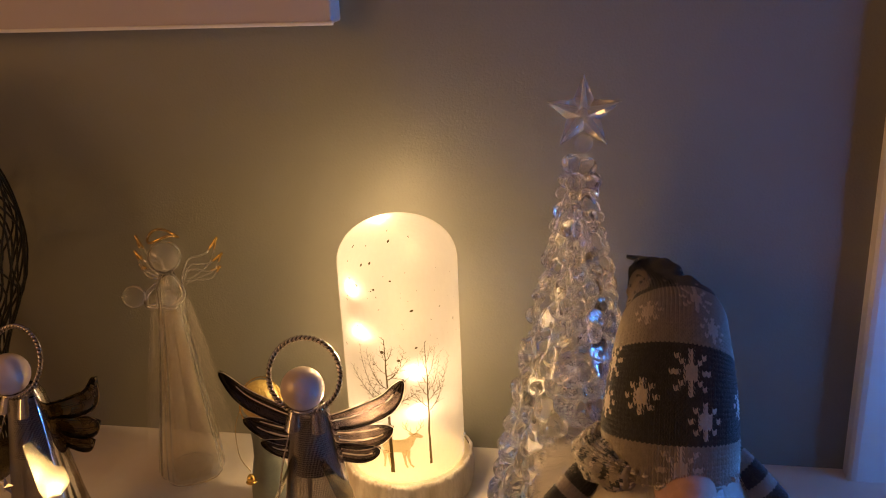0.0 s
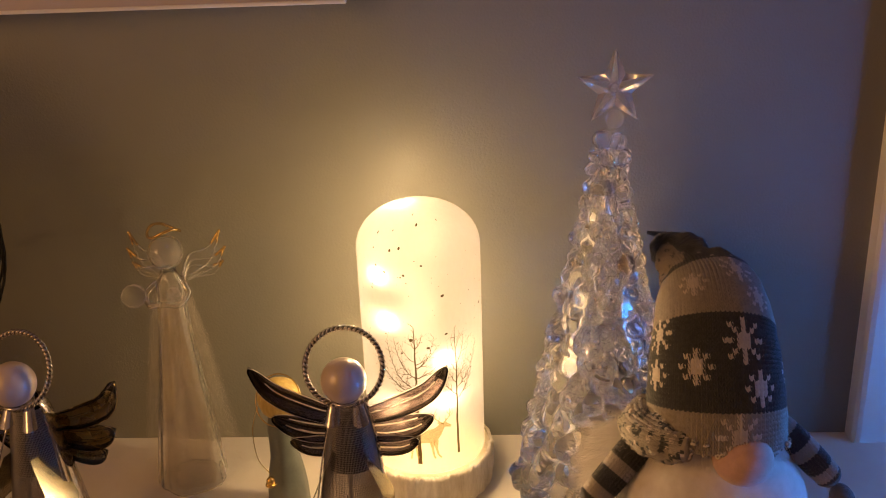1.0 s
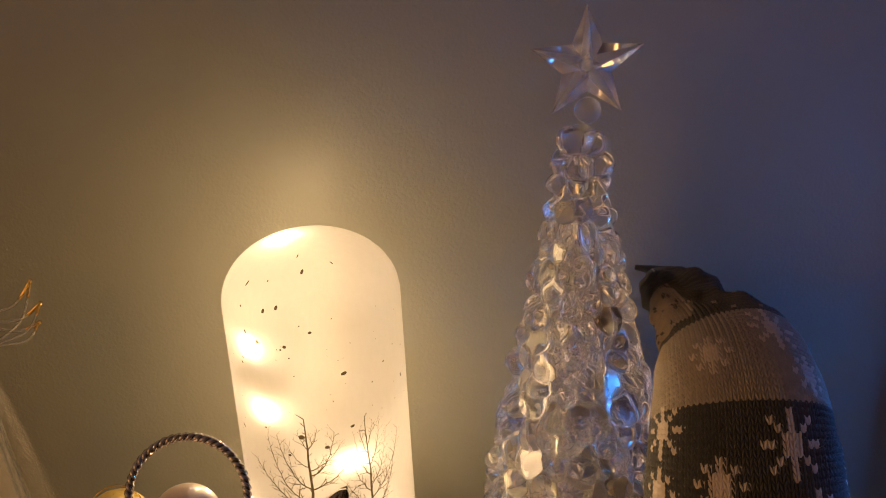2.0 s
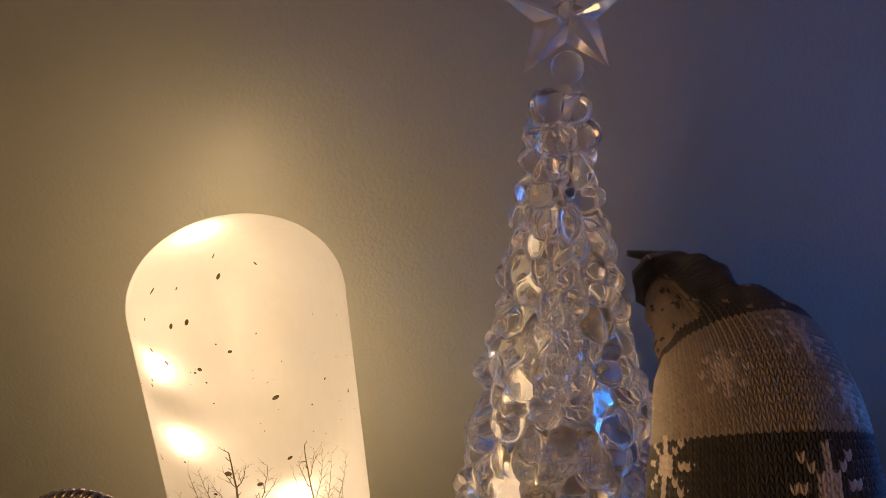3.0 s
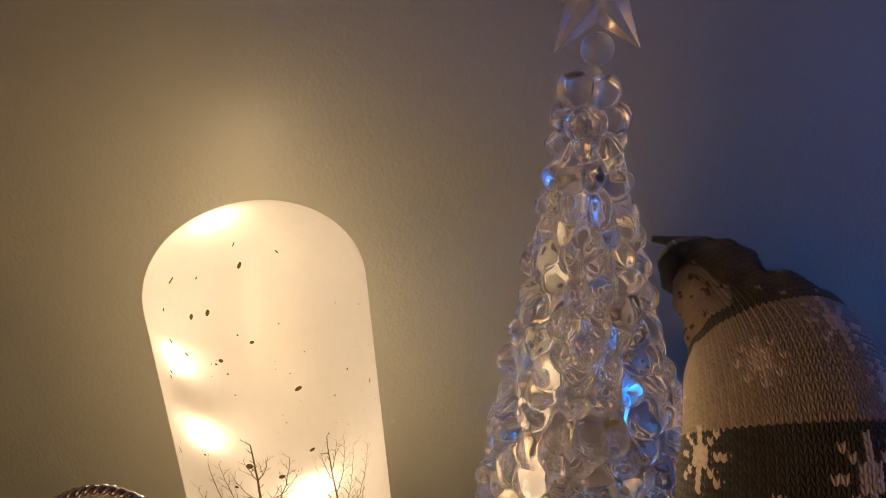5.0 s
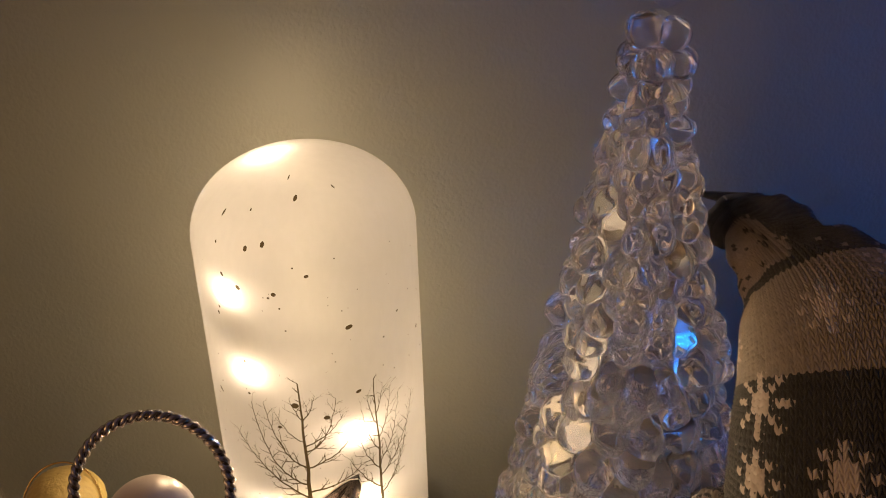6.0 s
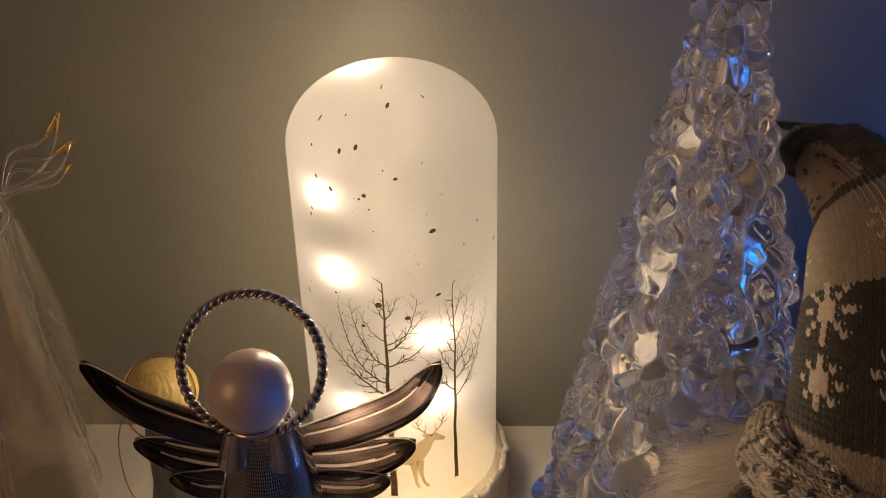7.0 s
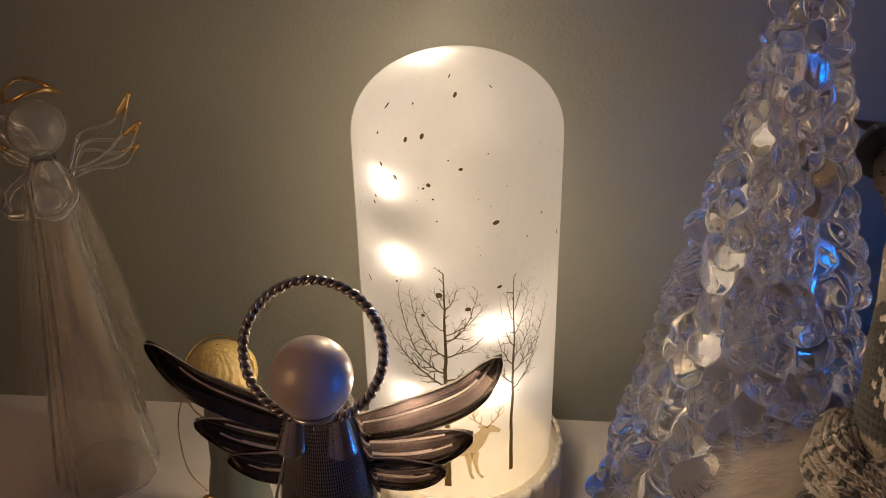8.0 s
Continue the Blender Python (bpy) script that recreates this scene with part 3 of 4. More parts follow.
def build_tree():
    tree = thing("acrylic_tree", pose(*TREE, 0), "clear acrylic christmas tree of melted bubbles topped with a star", "ornament")
    rng = random.Random(23)
    top = 0.279
    cone = lambda z: 0.0078 + 0.216 * (0.301 - z)
    # rounded cells packed round the cone, smaller towards the top
    cells = []
    z = 0.004
    while z < 0.277:
        r = cone(z)
        size = 0.0108 + r * 0.13
        n = max(3, round(2 * math.pi * r / size))
        off = rng.random() * 7
        for i in range(n):
            cells.append((off + 2 * math.pi * (i + rng.uniform(-0.28, 0.28)) / n, z + rng.uniform(-0.3, 0.3) * size, size, rng.uniform(0.75, 1.3), rng.uniform(0.75, 1.15), rng.uniform(-0.5, 0.5), rng.uniform(-0.5, 0.5)))
        z += size * 0.8
    nz, na = 500, 360
    zs = np.linspace(0.0, top, nz)
    an = np.linspace(0, 2 * math.pi, na, endpoint=False)
    Z, A = np.meshgrid(zs, an, indexing="ij")
    C = 0.0078 + 0.216 * (0.301 - Z)
    wave = np.array([[noise.noise((60 * C[i, 0] * math.sin(a), 60 * C[i, 0] * math.cos(a), 60 * zs[i])) for a in an] for i in range(nz)])
    first, second = np.full_like(Z, 9.0), np.full_like(Z, 9.0)
    lift, lean_a = np.zeros_like(Z), np.zeros_like(Z)
    for a, zc, size, grow, high, sa, sz in cells:
        da = ((A - a + math.pi) % (2 * math.pi) - math.pi) * (C + cone(zc)) / 2
        dz = (Z - zc) * 1.02
        d = np.sqrt(da * da + dz * dz) / (size * grow ** 0.5) + 0.06 * wave
        nearer = d < first
        second = np.where(nearer, first, np.minimum(second, d))
        first = np.where(nearer, d, first)
        lift = np.where(nearer, size * high, lift)
        lean_a = np.where(nearer, sa * da + sz * dz, lean_a)
    edge = np.clip((second - first) / 0.5, 0, 1)
    dents = np.array([[noise.noise((150 * C[i, 0] * math.sin(a) + 7, 150 * C[i, 0] * math.cos(a), 150 * zs[i])) for a in an] for i in range(nz)])
    H = lift * 0.8 * np.sqrt(np.clip(1 - (first / 0.64) ** 2, 0.04, 1)) + 0.0009 * dents * edge + 0.12 * lean_a * edge
    H = (H * 2 + np.roll(H, 1, 1) + np.roll(H, -1, 1)) / 4
    H[1:-1] = (H[1:-1] * 2 + H[:-2] + H[2:]) / 4
    Rr = np.maximum(C - 0.0085 - 0.085 * C, 0.003) + H
    co = np.stack([Rr * np.sin(A), -Rr * np.cos(A), Z + 0.001], -1).reshape(-1, 3)
    verts = [tuple(c) for c in co] + [(0, 0, 0.001), (0, 0, top + 0.003)]
    faces = []
    for i in range(nz - 1):
        for j in range(na):
            k = (j + 1) % na
            faces.append((i * na + j, i * na + k, (i + 1) * na + k, (i + 1) * na + j))
    for j in range(na):
        k = (j + 1) % na
        faces.append((nz * na, k, j))
        faces.append((nz * na + 1, (nz - 1) * na + j, (nz - 1) * na + k))
    # the smooth hollow inside
    b0, ns = len(verts), 96
    hollow = [(max(0.0012, cone(zz) * 0.78 - 0.0055), zz) for zz in np.linspace(0.004, 0.255, 20)]
    for r, zz in hollow:
        for j in range(ns):
            a = 2 * math.pi * j / ns
            verts.append((r * math.sin(a), -r * math.cos(a), zz))
    for i in range(len(hollow) - 1):
        for j in range(ns):
            k = (j + 1) % ns
            faces.append((b0 + i * ns + j, b0 + (i + 1) * ns + j, b0 + (i + 1) * ns + k, b0 + i * ns + k))
    faces.append(tuple(b0 + j for j in range(ns)))
    faces.append(tuple(b0 + (len(hollow) - 1) * ns + j for j in range(ns))[::-1])
    me = bpy.data.meshes.new("body")
    me.from_pydata(verts, [], faces)
    me.materials.append(ACRYLIC)
    me.polygons.foreach_set("use_smooth", [True] * len(me.polygons))
    body = new("body", me)
    body.parent = tree
    body["label"] = "clear bubbled acrylic cone"
    # round bubbles on the neck, then the top bead and the star
    for a, out, zc, r in ((-1.2, 0.0062, 0.2905, 0.0076), (1.1, 0.0058, 0.2885, 0.0074), (3.1, 0.0062, 0.2895, 0.0074), (-2.2, 0.0085, 0.2785, 0.0078), (-0.3, 0.008, 0.2775, 0.0082),
                          (1.5, 0.009, 0.2768, 0.0076), (2.9, 0.0085, 0.2782, 0.0076)):
        bm = bmesh.new()
        ball(bm, (0.0015 + out * math.sin(a), -out * math.cos(a), zc), r, 24, 16, (1, 1, 0.95))
        part("bubble", bm, ACRYLIC, tree)
    bm = bmesh.new()
    ball(bm, (0.0045, 0.001, 0.3045), 0.0066, 28, 18)
    part("bead", bm, FACETED, tree)
    bm = bmesh.new()
    c = (0.004, 0.0, 0.3268)
    ring = []
    for i in range(10):
        a = math.pi * i / 5
        r = 0.0287 if i % 2 == 0 else 0.0126
        ring.append(bm.verts.new((c[0] + r * math.sin(a), c[1], c[2] + r * math.cos(a))))
    f = bm.verts.new((c[0], c[1] - 0.0085, c[2]))
    b = bm.verts.new((c[0], c[1] + 0.0085, c[2]))
    for i in range(10):
        j = (i + 1) % 10
        bm.faces.new((ring[i], ring[j], f))
        bm.faces.new((ring[j], ring[i], b))
    bmesh.ops.recalc_face_normals(bm, faces=bm.faces)
    part("star", bm, FACETED, tree, "clear faceted five-pointed star", smooth=False)


build_tree()


# ---- the knitted gnome (one mesh) ----
def knit(bm, spine, cols, rows, colour, start=0.0, bulge=0.0016, crumple=None, fuzz=0):
    """Rows of V stitches round a bent tube; spine holds x, y, z, rx, ry; colour(col, row) gives the material's slot."""
    line = glide(spine, 16)
    dense = []
    for i, p in enumerate(line):
        t = Vector(line[min(len(line) - 1, i + 2)][:3]) - Vector(line[max(0, i - 2)][:3])
        t.normalize()
        x = Vector((1, 0, 0)) - t * t.x
        x.normalize()
        dense.append((Vector(p[:3]), x, x.cross(t), float(p[3]), float(p[4])))
    outer = [o + y * ry for o, x, y, rx, ry in dense]
    d = [0.0]
    for p, q in zip(outer, outer[1:]):
        d.append(d[-1] + (q - p).length)
    frames = []
    for r in range(rows + 2):
        k = float(np.interp(r / (rows + 1) * d[-1], d, range(len(d))))
        i = min(len(dense) - 2, int(k))
        f = k - i
        lo, hi = dense[i], dense[i + 1]
        frames.append(tuple(p.lerp(q, f) for p, q in zip(lo[:3], hi[:3])) + tuple(p + (q - p) * f for p, q in zip(lo[3:], hi[3:])))

    def spot(c, r, lift=0.0):
        r = max(0.0, min(rows + 0.999, r))
        i = int(r)
        f = r - i
        a = 2 * math.pi * c / cols + start
        out = []
        for o, x, y, rx, ry in (frames[i], frames[min(rows + 1, i + 1)]):
            out.append(o + x * ((rx + lift) * math.sin(a)) + y * ((ry + lift) * math.cos(a)))
        p = out[0].lerp(out[1], f)
        if crumple:
            k = crumple(r)
            n = p - frames[i][0]
            p += n.normalized() * (k * noise.noise(Vector((p.x * 110, p.y * 60, p.z * 110))))
        return p

    if fuzz:
        soft_hairs(bm, spot, cols, rows, colour, fuzz, random.Random(5))
    # cloth under the stitches
    grid = [[bm.verts.new(spot(c, r, -0.0003)) for c in range(cols)] for r in range(rows + 2)]
    for r in range(rows + 1):
        for c in range(cols):
            f = bm.faces.new((grid[r][c], grid[r][(c + 1) % cols], grid[r + 1][(c + 1) % cols], grid[r + 1][c]))
            f.material_index = colour(c, r)
    cap(bm, grid[-1], colour(0, rows))
    cap(bm, grid[0], colour(0, 0), True)
    for r in range(rows):
        for c in range(cols):
            mat = colour(c, r)
            for s in (-1, 1):
                ends = ((c + s * 0.08, r - 0.1), (c + s * 0.27, r + 0.5), (c + s * 0.47, r + 1.15))
                rings = []
                for (cc, rr), k in zip(ends, (0.25, 1.0, 0.3)):
                    m = spot(cc, rr)
                    e = spot(cc + 0.19 * k, rr)
                    w = spot(cc - 0.19 * k, rr)
                    h = spot(cc, rr, bulge * (0.35 + 0.65 * k))
                    rings.append([bm.verts.new(w), bm.verts.new(h), bm.verts.new(e)])
                for lo, hi in zip(rings, rings[1:]):
                    for i in range(2):
                        f = bm.faces.new((lo[i], lo[i + 1], hi[i + 1], hi[i]))
                        f.material_index = mat


def soft_hairs(bm, spot, cols, rows, colour, count, rng):
    for _ in range(count):
        c, r = rng.uniform(0, cols), rng.uniform(0, rows)
        root = spot(c, r, 0.0006)
        tip = spot(c + rng.uniform(-0.7, 0.7), r + rng.uniform(-0.7, 0.7), rng.uniform(0.0016, 0.0034))
        side = (tip - root).cross(Vector((rng.uniform(-1, 1), rng.uniform(-1, 1), rng.uniform(-1, 1)))).normalized() * 0.00005
        bm.faces.new([bm.verts.new(q) for q in (root - side, root + side, tip)]).material_index = colour(int(c) % cols, int(r))


def flake(c, r, c0, r0, n):
    x, y = abs(c - c0), abs(r - r0)
    if x + y <= 2 and x <= 1:
        return True
    return (x == 0 and y <= n) or (y == 0 and 2 < x <= n) or (x == y and 1 < x <= n - 1)


def build_gnome():
    TAN, DARK, CREAM, SKIN, WHITE, GREY = range(6)
    bm = bmesh.new()
    rng = random.Random(7)
    cols, rows = 84, 65
    flakes = [(-7, 16, 3), (3, 21, 4), (6, 12, 3), (-17, 23, 4), (-17, 14, 3), (18, 15, 3), (26, 20, 4), (-7, 34, 3), (5, 39, 4), (9, 31, 3), (-25, 34, 3), (1, 3, 4), (-10, -1, 2), (20, 1, 3), (-32, 14, 4), (36, 15, 4)]

    def hat_colour(c, r):
        cc = (c + cols // 2) % cols - cols // 2
        if any(flake(cc, r, a, b, n) for a, b, n in flakes):
            return CREAM
        if r >= 44:
            mix = 0.6 * noise.noise((c * 0.4, r * 0.4, 2.0)) + noise.noise((c * 2.3 + 0.4, r * 2.3 + 0.4, 7.0))
            return TAN if cc < -6 and 46 < r < 60 and mix > -0.3 or mix > 0.62 else DARK
        return DARK if 8 <= r < 27 else TAN

    knit(bm, [(0.207, -0.099, 0.098, 0.0455, 0.05), (0.207, -0.092, 0.12, 0.0455, 0.051), (0.2075, -0.08, 0.148, 0.0432, 0.0455), (0.2085, -0.064, 0.171, 0.0388, 0.042),
              (0.2095, -0.038, 0.1855, 0.034, 0.028), (0.202, -0.006, 0.1925, 0.022, 0.0155), (0.1945, 0.014, 0.1945, 0.0155, 0.0125), (0.192, 0.03, 0.197, 0.011, 0.0075)],
         cols, rows, hat_colour, crumple=lambda r: 0.0006 + 0.005 * max(0.0, min(1.0, (r - 44) / 9)), fuzz=9000)
    # the hat's pointed end, folded over to one side
    tube(bm, glide([(0.209, 0.024, 0.194), (0.203, 0.027, 0.199), (0.192, 0.03, 0.202), (0.177, 0.0325, 0.2045)], 6), 0.0075, 10, False, DARK, lambda u: 1.0 - 0.8 * u)
    # the brim, rolled up thick on one side
    arc = []
    for i in range(9):
        a = radians(-150 + 118 * i / 8)
        thick = 0.0065 + 0.0085 * math.sin(math.pi * (i + 0.6) / 9.2) ** 0.8
        arc.append((0.2075 + 0.0495 * math.sin(a), -0.096 - 0.048 * math.cos(a), 0.105 + 0.01 * math.cos(a), thick, thick))
    speck = [[rng.random() for _ in range(60)] for _ in range(30)]
    knit(bm, arc, 26, 40, lambda c, r: CREAM if speck[c][r] < 0.05 else GREY if speck[c][r] < 0.13 else DARK if speck[c][r] < 0.42 else TAN, crumple=lambda r: 0.004, fuzz=7000)
    for i in range(150):
        a = radians(rng.uniform(-125, -25)) if i % 5 else radians(rng.uniform(-25, 60))
        left = max(0.0, -math.sin(a))
        p = Vector((0.2075 + (0.05 + 0.009 * left) * math.sin(a), -0.096 - (0.05 + 0.003 * left) * math.cos(a), 0.103 + 0.012 * math.cos(a) + rng.uniform(-0.005, 0.002 + 0.014 * left)))
        r = rng.uniform(0.0007, 0.0012)
        axis = Vector((rng.uniform(-1, 1), rng.uniform(-1, 1), rng.uniform(-1, 1))).normalized()
        u = axis.orthogonal().normalized()
        v = axis.cross(u)
        tube(bm, [p + (u * math.cos(b) + v * math.sin(b)) * r * 1.3 for b in (0, 1.05, 2.1, 3.14, 4.19, 5.24)], r * 0.62, 5, True, (TAN, GREY, CREAM)[i % 3])
    for i in range(7):
        a = radians(-38 - 9 * i + rng.uniform(-3, 3))
        ball(bm, (0.2075 + 0.059 * math.sin(a), -0.096 - 0.056 * math.cos(a), 0.103 + 0.01 * math.cos(a) + rng.uniform(-0.006, 0.004)), rng.uniform(0.0018, 0.0027), 10, 8, (1, 1, 1), CREAM)
    # body under the beard
    ball(bm, (0.209, -0.066, 0.05), 0.06, 32, 20, (1, 0.85, 0.84), TAN)
    # sleeves in broad stripes, dark mittens
    stripe = lambda c, r: GREY if r % 7 in (4, 5, 6) else DARK
    knit(bm, [(0.17, -0.086, 0.1, 0.0115, 0.0115), (0.152, -0.097, 0.088, 0.0105, 0.0105), (0.134, -0.106, 0.07, 0.01, 0.01), (0.119, -0.112, 0.054, 0.009, 0.009)], 24, 22, stripe, fuzz=1500)
    knit(bm, [(0.243, -0.084, 0.108, 0.008, 0.008), (0.259, -0.092, 0.096, 0.0092, 0.0092), (0.275, -0.098, 0.08, 0.0092, 0.0092), (0.29, -0.1, 0.064, 0.008, 0.008)], 20, 22, stripe, fuzz=1500)
    ball(bm, (0.113, -0.115, 0.044), 0.011, 16, 12, (0.9, 0.9, 1.6), DARK, pose(0, 0, 0, 20, 28, 0))
    ball(bm, (0.298, -0.103, 0.049), 0.0095, 16, 12, (0.9, 0.9, 1.7), DARK, pose(0, 0, 0, 14, -24, 0))
    # nose
    ball(bm, (0.2155, -0.137, 0.1055), 0.0188, 32, 20, (1.05, 1, 0.95), SKIN)
    # beard: a soft core and many strands
    ball(bm, (0.209, -0.105, 0.052), 0.056, 32, 20, (1.12, 0.62, 0.86), WHITE)
    for i in range(7000):
        a = rng.uniform(-2.15, 2.15)
        up = rng.random()
        root = Vector((0.209 + (0.05 + 0.006 * up) * math.sin(a), -0.078 - (0.044 + 0.006 * up) * math.cos(a), 0.098 - 0.05 * up ** 1.4 + rng.uniform(-0.004, 0.004)))
        out = Vector((math.sin(a) * 1.0, -math.cos(a) * 0.8, 0))
        length = rng.uniform(0.025, 0.05)
        sway = Vector((rng.uniform(-0.35, 0.35), rng.uniform(-0.3, 0.2), 0))
        w = Vector((math.cos(a), math.sin(a), 0)) * rng.uniform(0.00018, 0.0004)
        prev = None
        for s in range(5):
            u = s / 4
            p = root + (out * (0.55 * u - 0.28 * u * u) + sway * u * u * 0.6 + Vector((0, 0, -0.75 * u - 0.2 * u * u))) * length
            if p.z < 0.002:
                p.z = 0.002
            now = (bm.verts.new(p - w * (1 - 0.85 * u)), bm.verts.new(p + w * (1 - 0.85 * u)))
            if prev:
                f = bm.faces.new((prev[0], prev[1], now[1], now[0]))
                f.material_index = WHITE
            prev = now
    # soft fur pushed out under the brim
    for i in range(30000):
        root = Vector((0.158 + rng.uniform(-0.026, 0.016), -0.074 + rng.uniform(-0.022, 0.018), 0.088 + rng.uniform(-0.024, 0.01)))
        root.z -= max(0.0, 0.158 - root.x) * 0.6
        go = Vector((-rng.uniform(0.3, 1.0), rng.uniform(-0.6, 0.4), rng.uniform(-0.7, 0.35))) * rng.uniform(0.006, 0.03)
        w = Vector((0, 0.6, 0.8)) * rng.uniform(0.00004, 0.0001)
        curl = Vector((rng.uniform(-1, 1), rng.uniform(-1, 1), rng.uniform(-1.5, 0.4))) * 0.004
        prev = None
        for k in range(4):
            u = k / 3
            p = root + go * u + curl * u * u
            now = (bm.verts.new(p - w * (1 - 0.7 * u)), bm.verts.new(p + w * (1 - 0.7 * u)))
            if prev:
                bm.faces.new((prev[0], prev[1], now[1], now[0])).material_index = WHITE
            prev = now
    ob = new("gnome", mesh_of("gnome", bm, [YARN_TAN, YARN_DARK, YARN_CREAM, NOSE, FUR, YARN_GREY]))
    tagged(ob, "plush gnome with knitted snowflake hat, round nose and white beard", "gnome doll")


build_gnome()


# ---- metal angels ----
def wing_mesh(side):
    """Three embossed feathers, each a bowed blade with raised veins, from root to tip."""
    bm = bmesh.new()
    feathers = [((0.006, -0.002), (0.028, 0.004), (0.053, 0.018), (0.0675, 0.04), 0.0165), ((0.006, -0.013), (0.024, -0.014), (0.041, -0.01), (0.0565, -0.0015), 0.0195),
                ((0.006, -0.0245), (0.02, -0.027), (0.033, -0.0265), (0.0455, -0.021), 0.0165)]
    for n, (a, b, c, d, w) in enumerate(feathers):
        line = glide([a, b, c, d], 14)
        prev = None
        m = len(line)
        for i, p in enumerate(line):
            q0, q1 = line[max(0, i - 1)], line[min(m - 1, i + 1)]
            t = (q1 - q0) / (np.linalg.norm(q1 - q0) or 1)
            nrm = np.array((-t[1], t[0]))
            u = i / (m - 1)
            half = w / 2 * (0.72 + 0.36 * math.sin(math.pi * min(1, u * 1.05))) * math.sqrt(max(0.001, 1 - u ** 7))
            row = []
            for j in range(61):
                v = -1 + j / 30
                rim = 0.0014 * math.exp(-((abs(v) - 0.93) / 0.07) ** 2)
                groove = sum(math.exp(-((v - c - 0.08 * u * c) / 0.055) ** 2) for c in ((-0.3, 0.35) if n else (0.1,)))
                near = min(abs(v - c - 0.08 * u * c) for c in ((-0.3, 0.35) if n else (0.1,)))
                trough = 0.0005 * (1 - math.exp(-(near / 0.16) ** 2)) * min(1.0, u * 5) * max(0.0, 1 - (u / 0.95) ** 8)
                veins = 0.0009 * groove * min(1.0, u * 6) * max(0.0, 1 - (u / 0.9) ** 6)
                bowl = 0.0022 * (1 - v * v)
                xy = p + nrm * half * v
                bow = -0.012 * u * u * (1 if n == 0 else 0.6) + 0.006 * u
                row.append(bm.verts.new((side * xy[0], bow - rim - veins + bowl + trough + n * 0.0016, xy[1])))
            if prev:
                for j in range(60):
                    quad = (prev[j], prev[j + 1], row[j + 1], row[j])
                    f = bm.faces.new(quad if side > 0 else quad[::-1])
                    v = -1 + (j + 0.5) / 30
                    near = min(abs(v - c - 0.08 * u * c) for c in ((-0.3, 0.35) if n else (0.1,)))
                    # patina bands beside veins and rims whose bright reflections are painted in
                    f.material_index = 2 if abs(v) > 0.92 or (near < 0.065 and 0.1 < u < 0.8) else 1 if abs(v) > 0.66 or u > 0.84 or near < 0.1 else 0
            prev = row
    bmesh.ops.solidify(bm, geom=bm.faces[:], thickness=0.0009)
    return bm


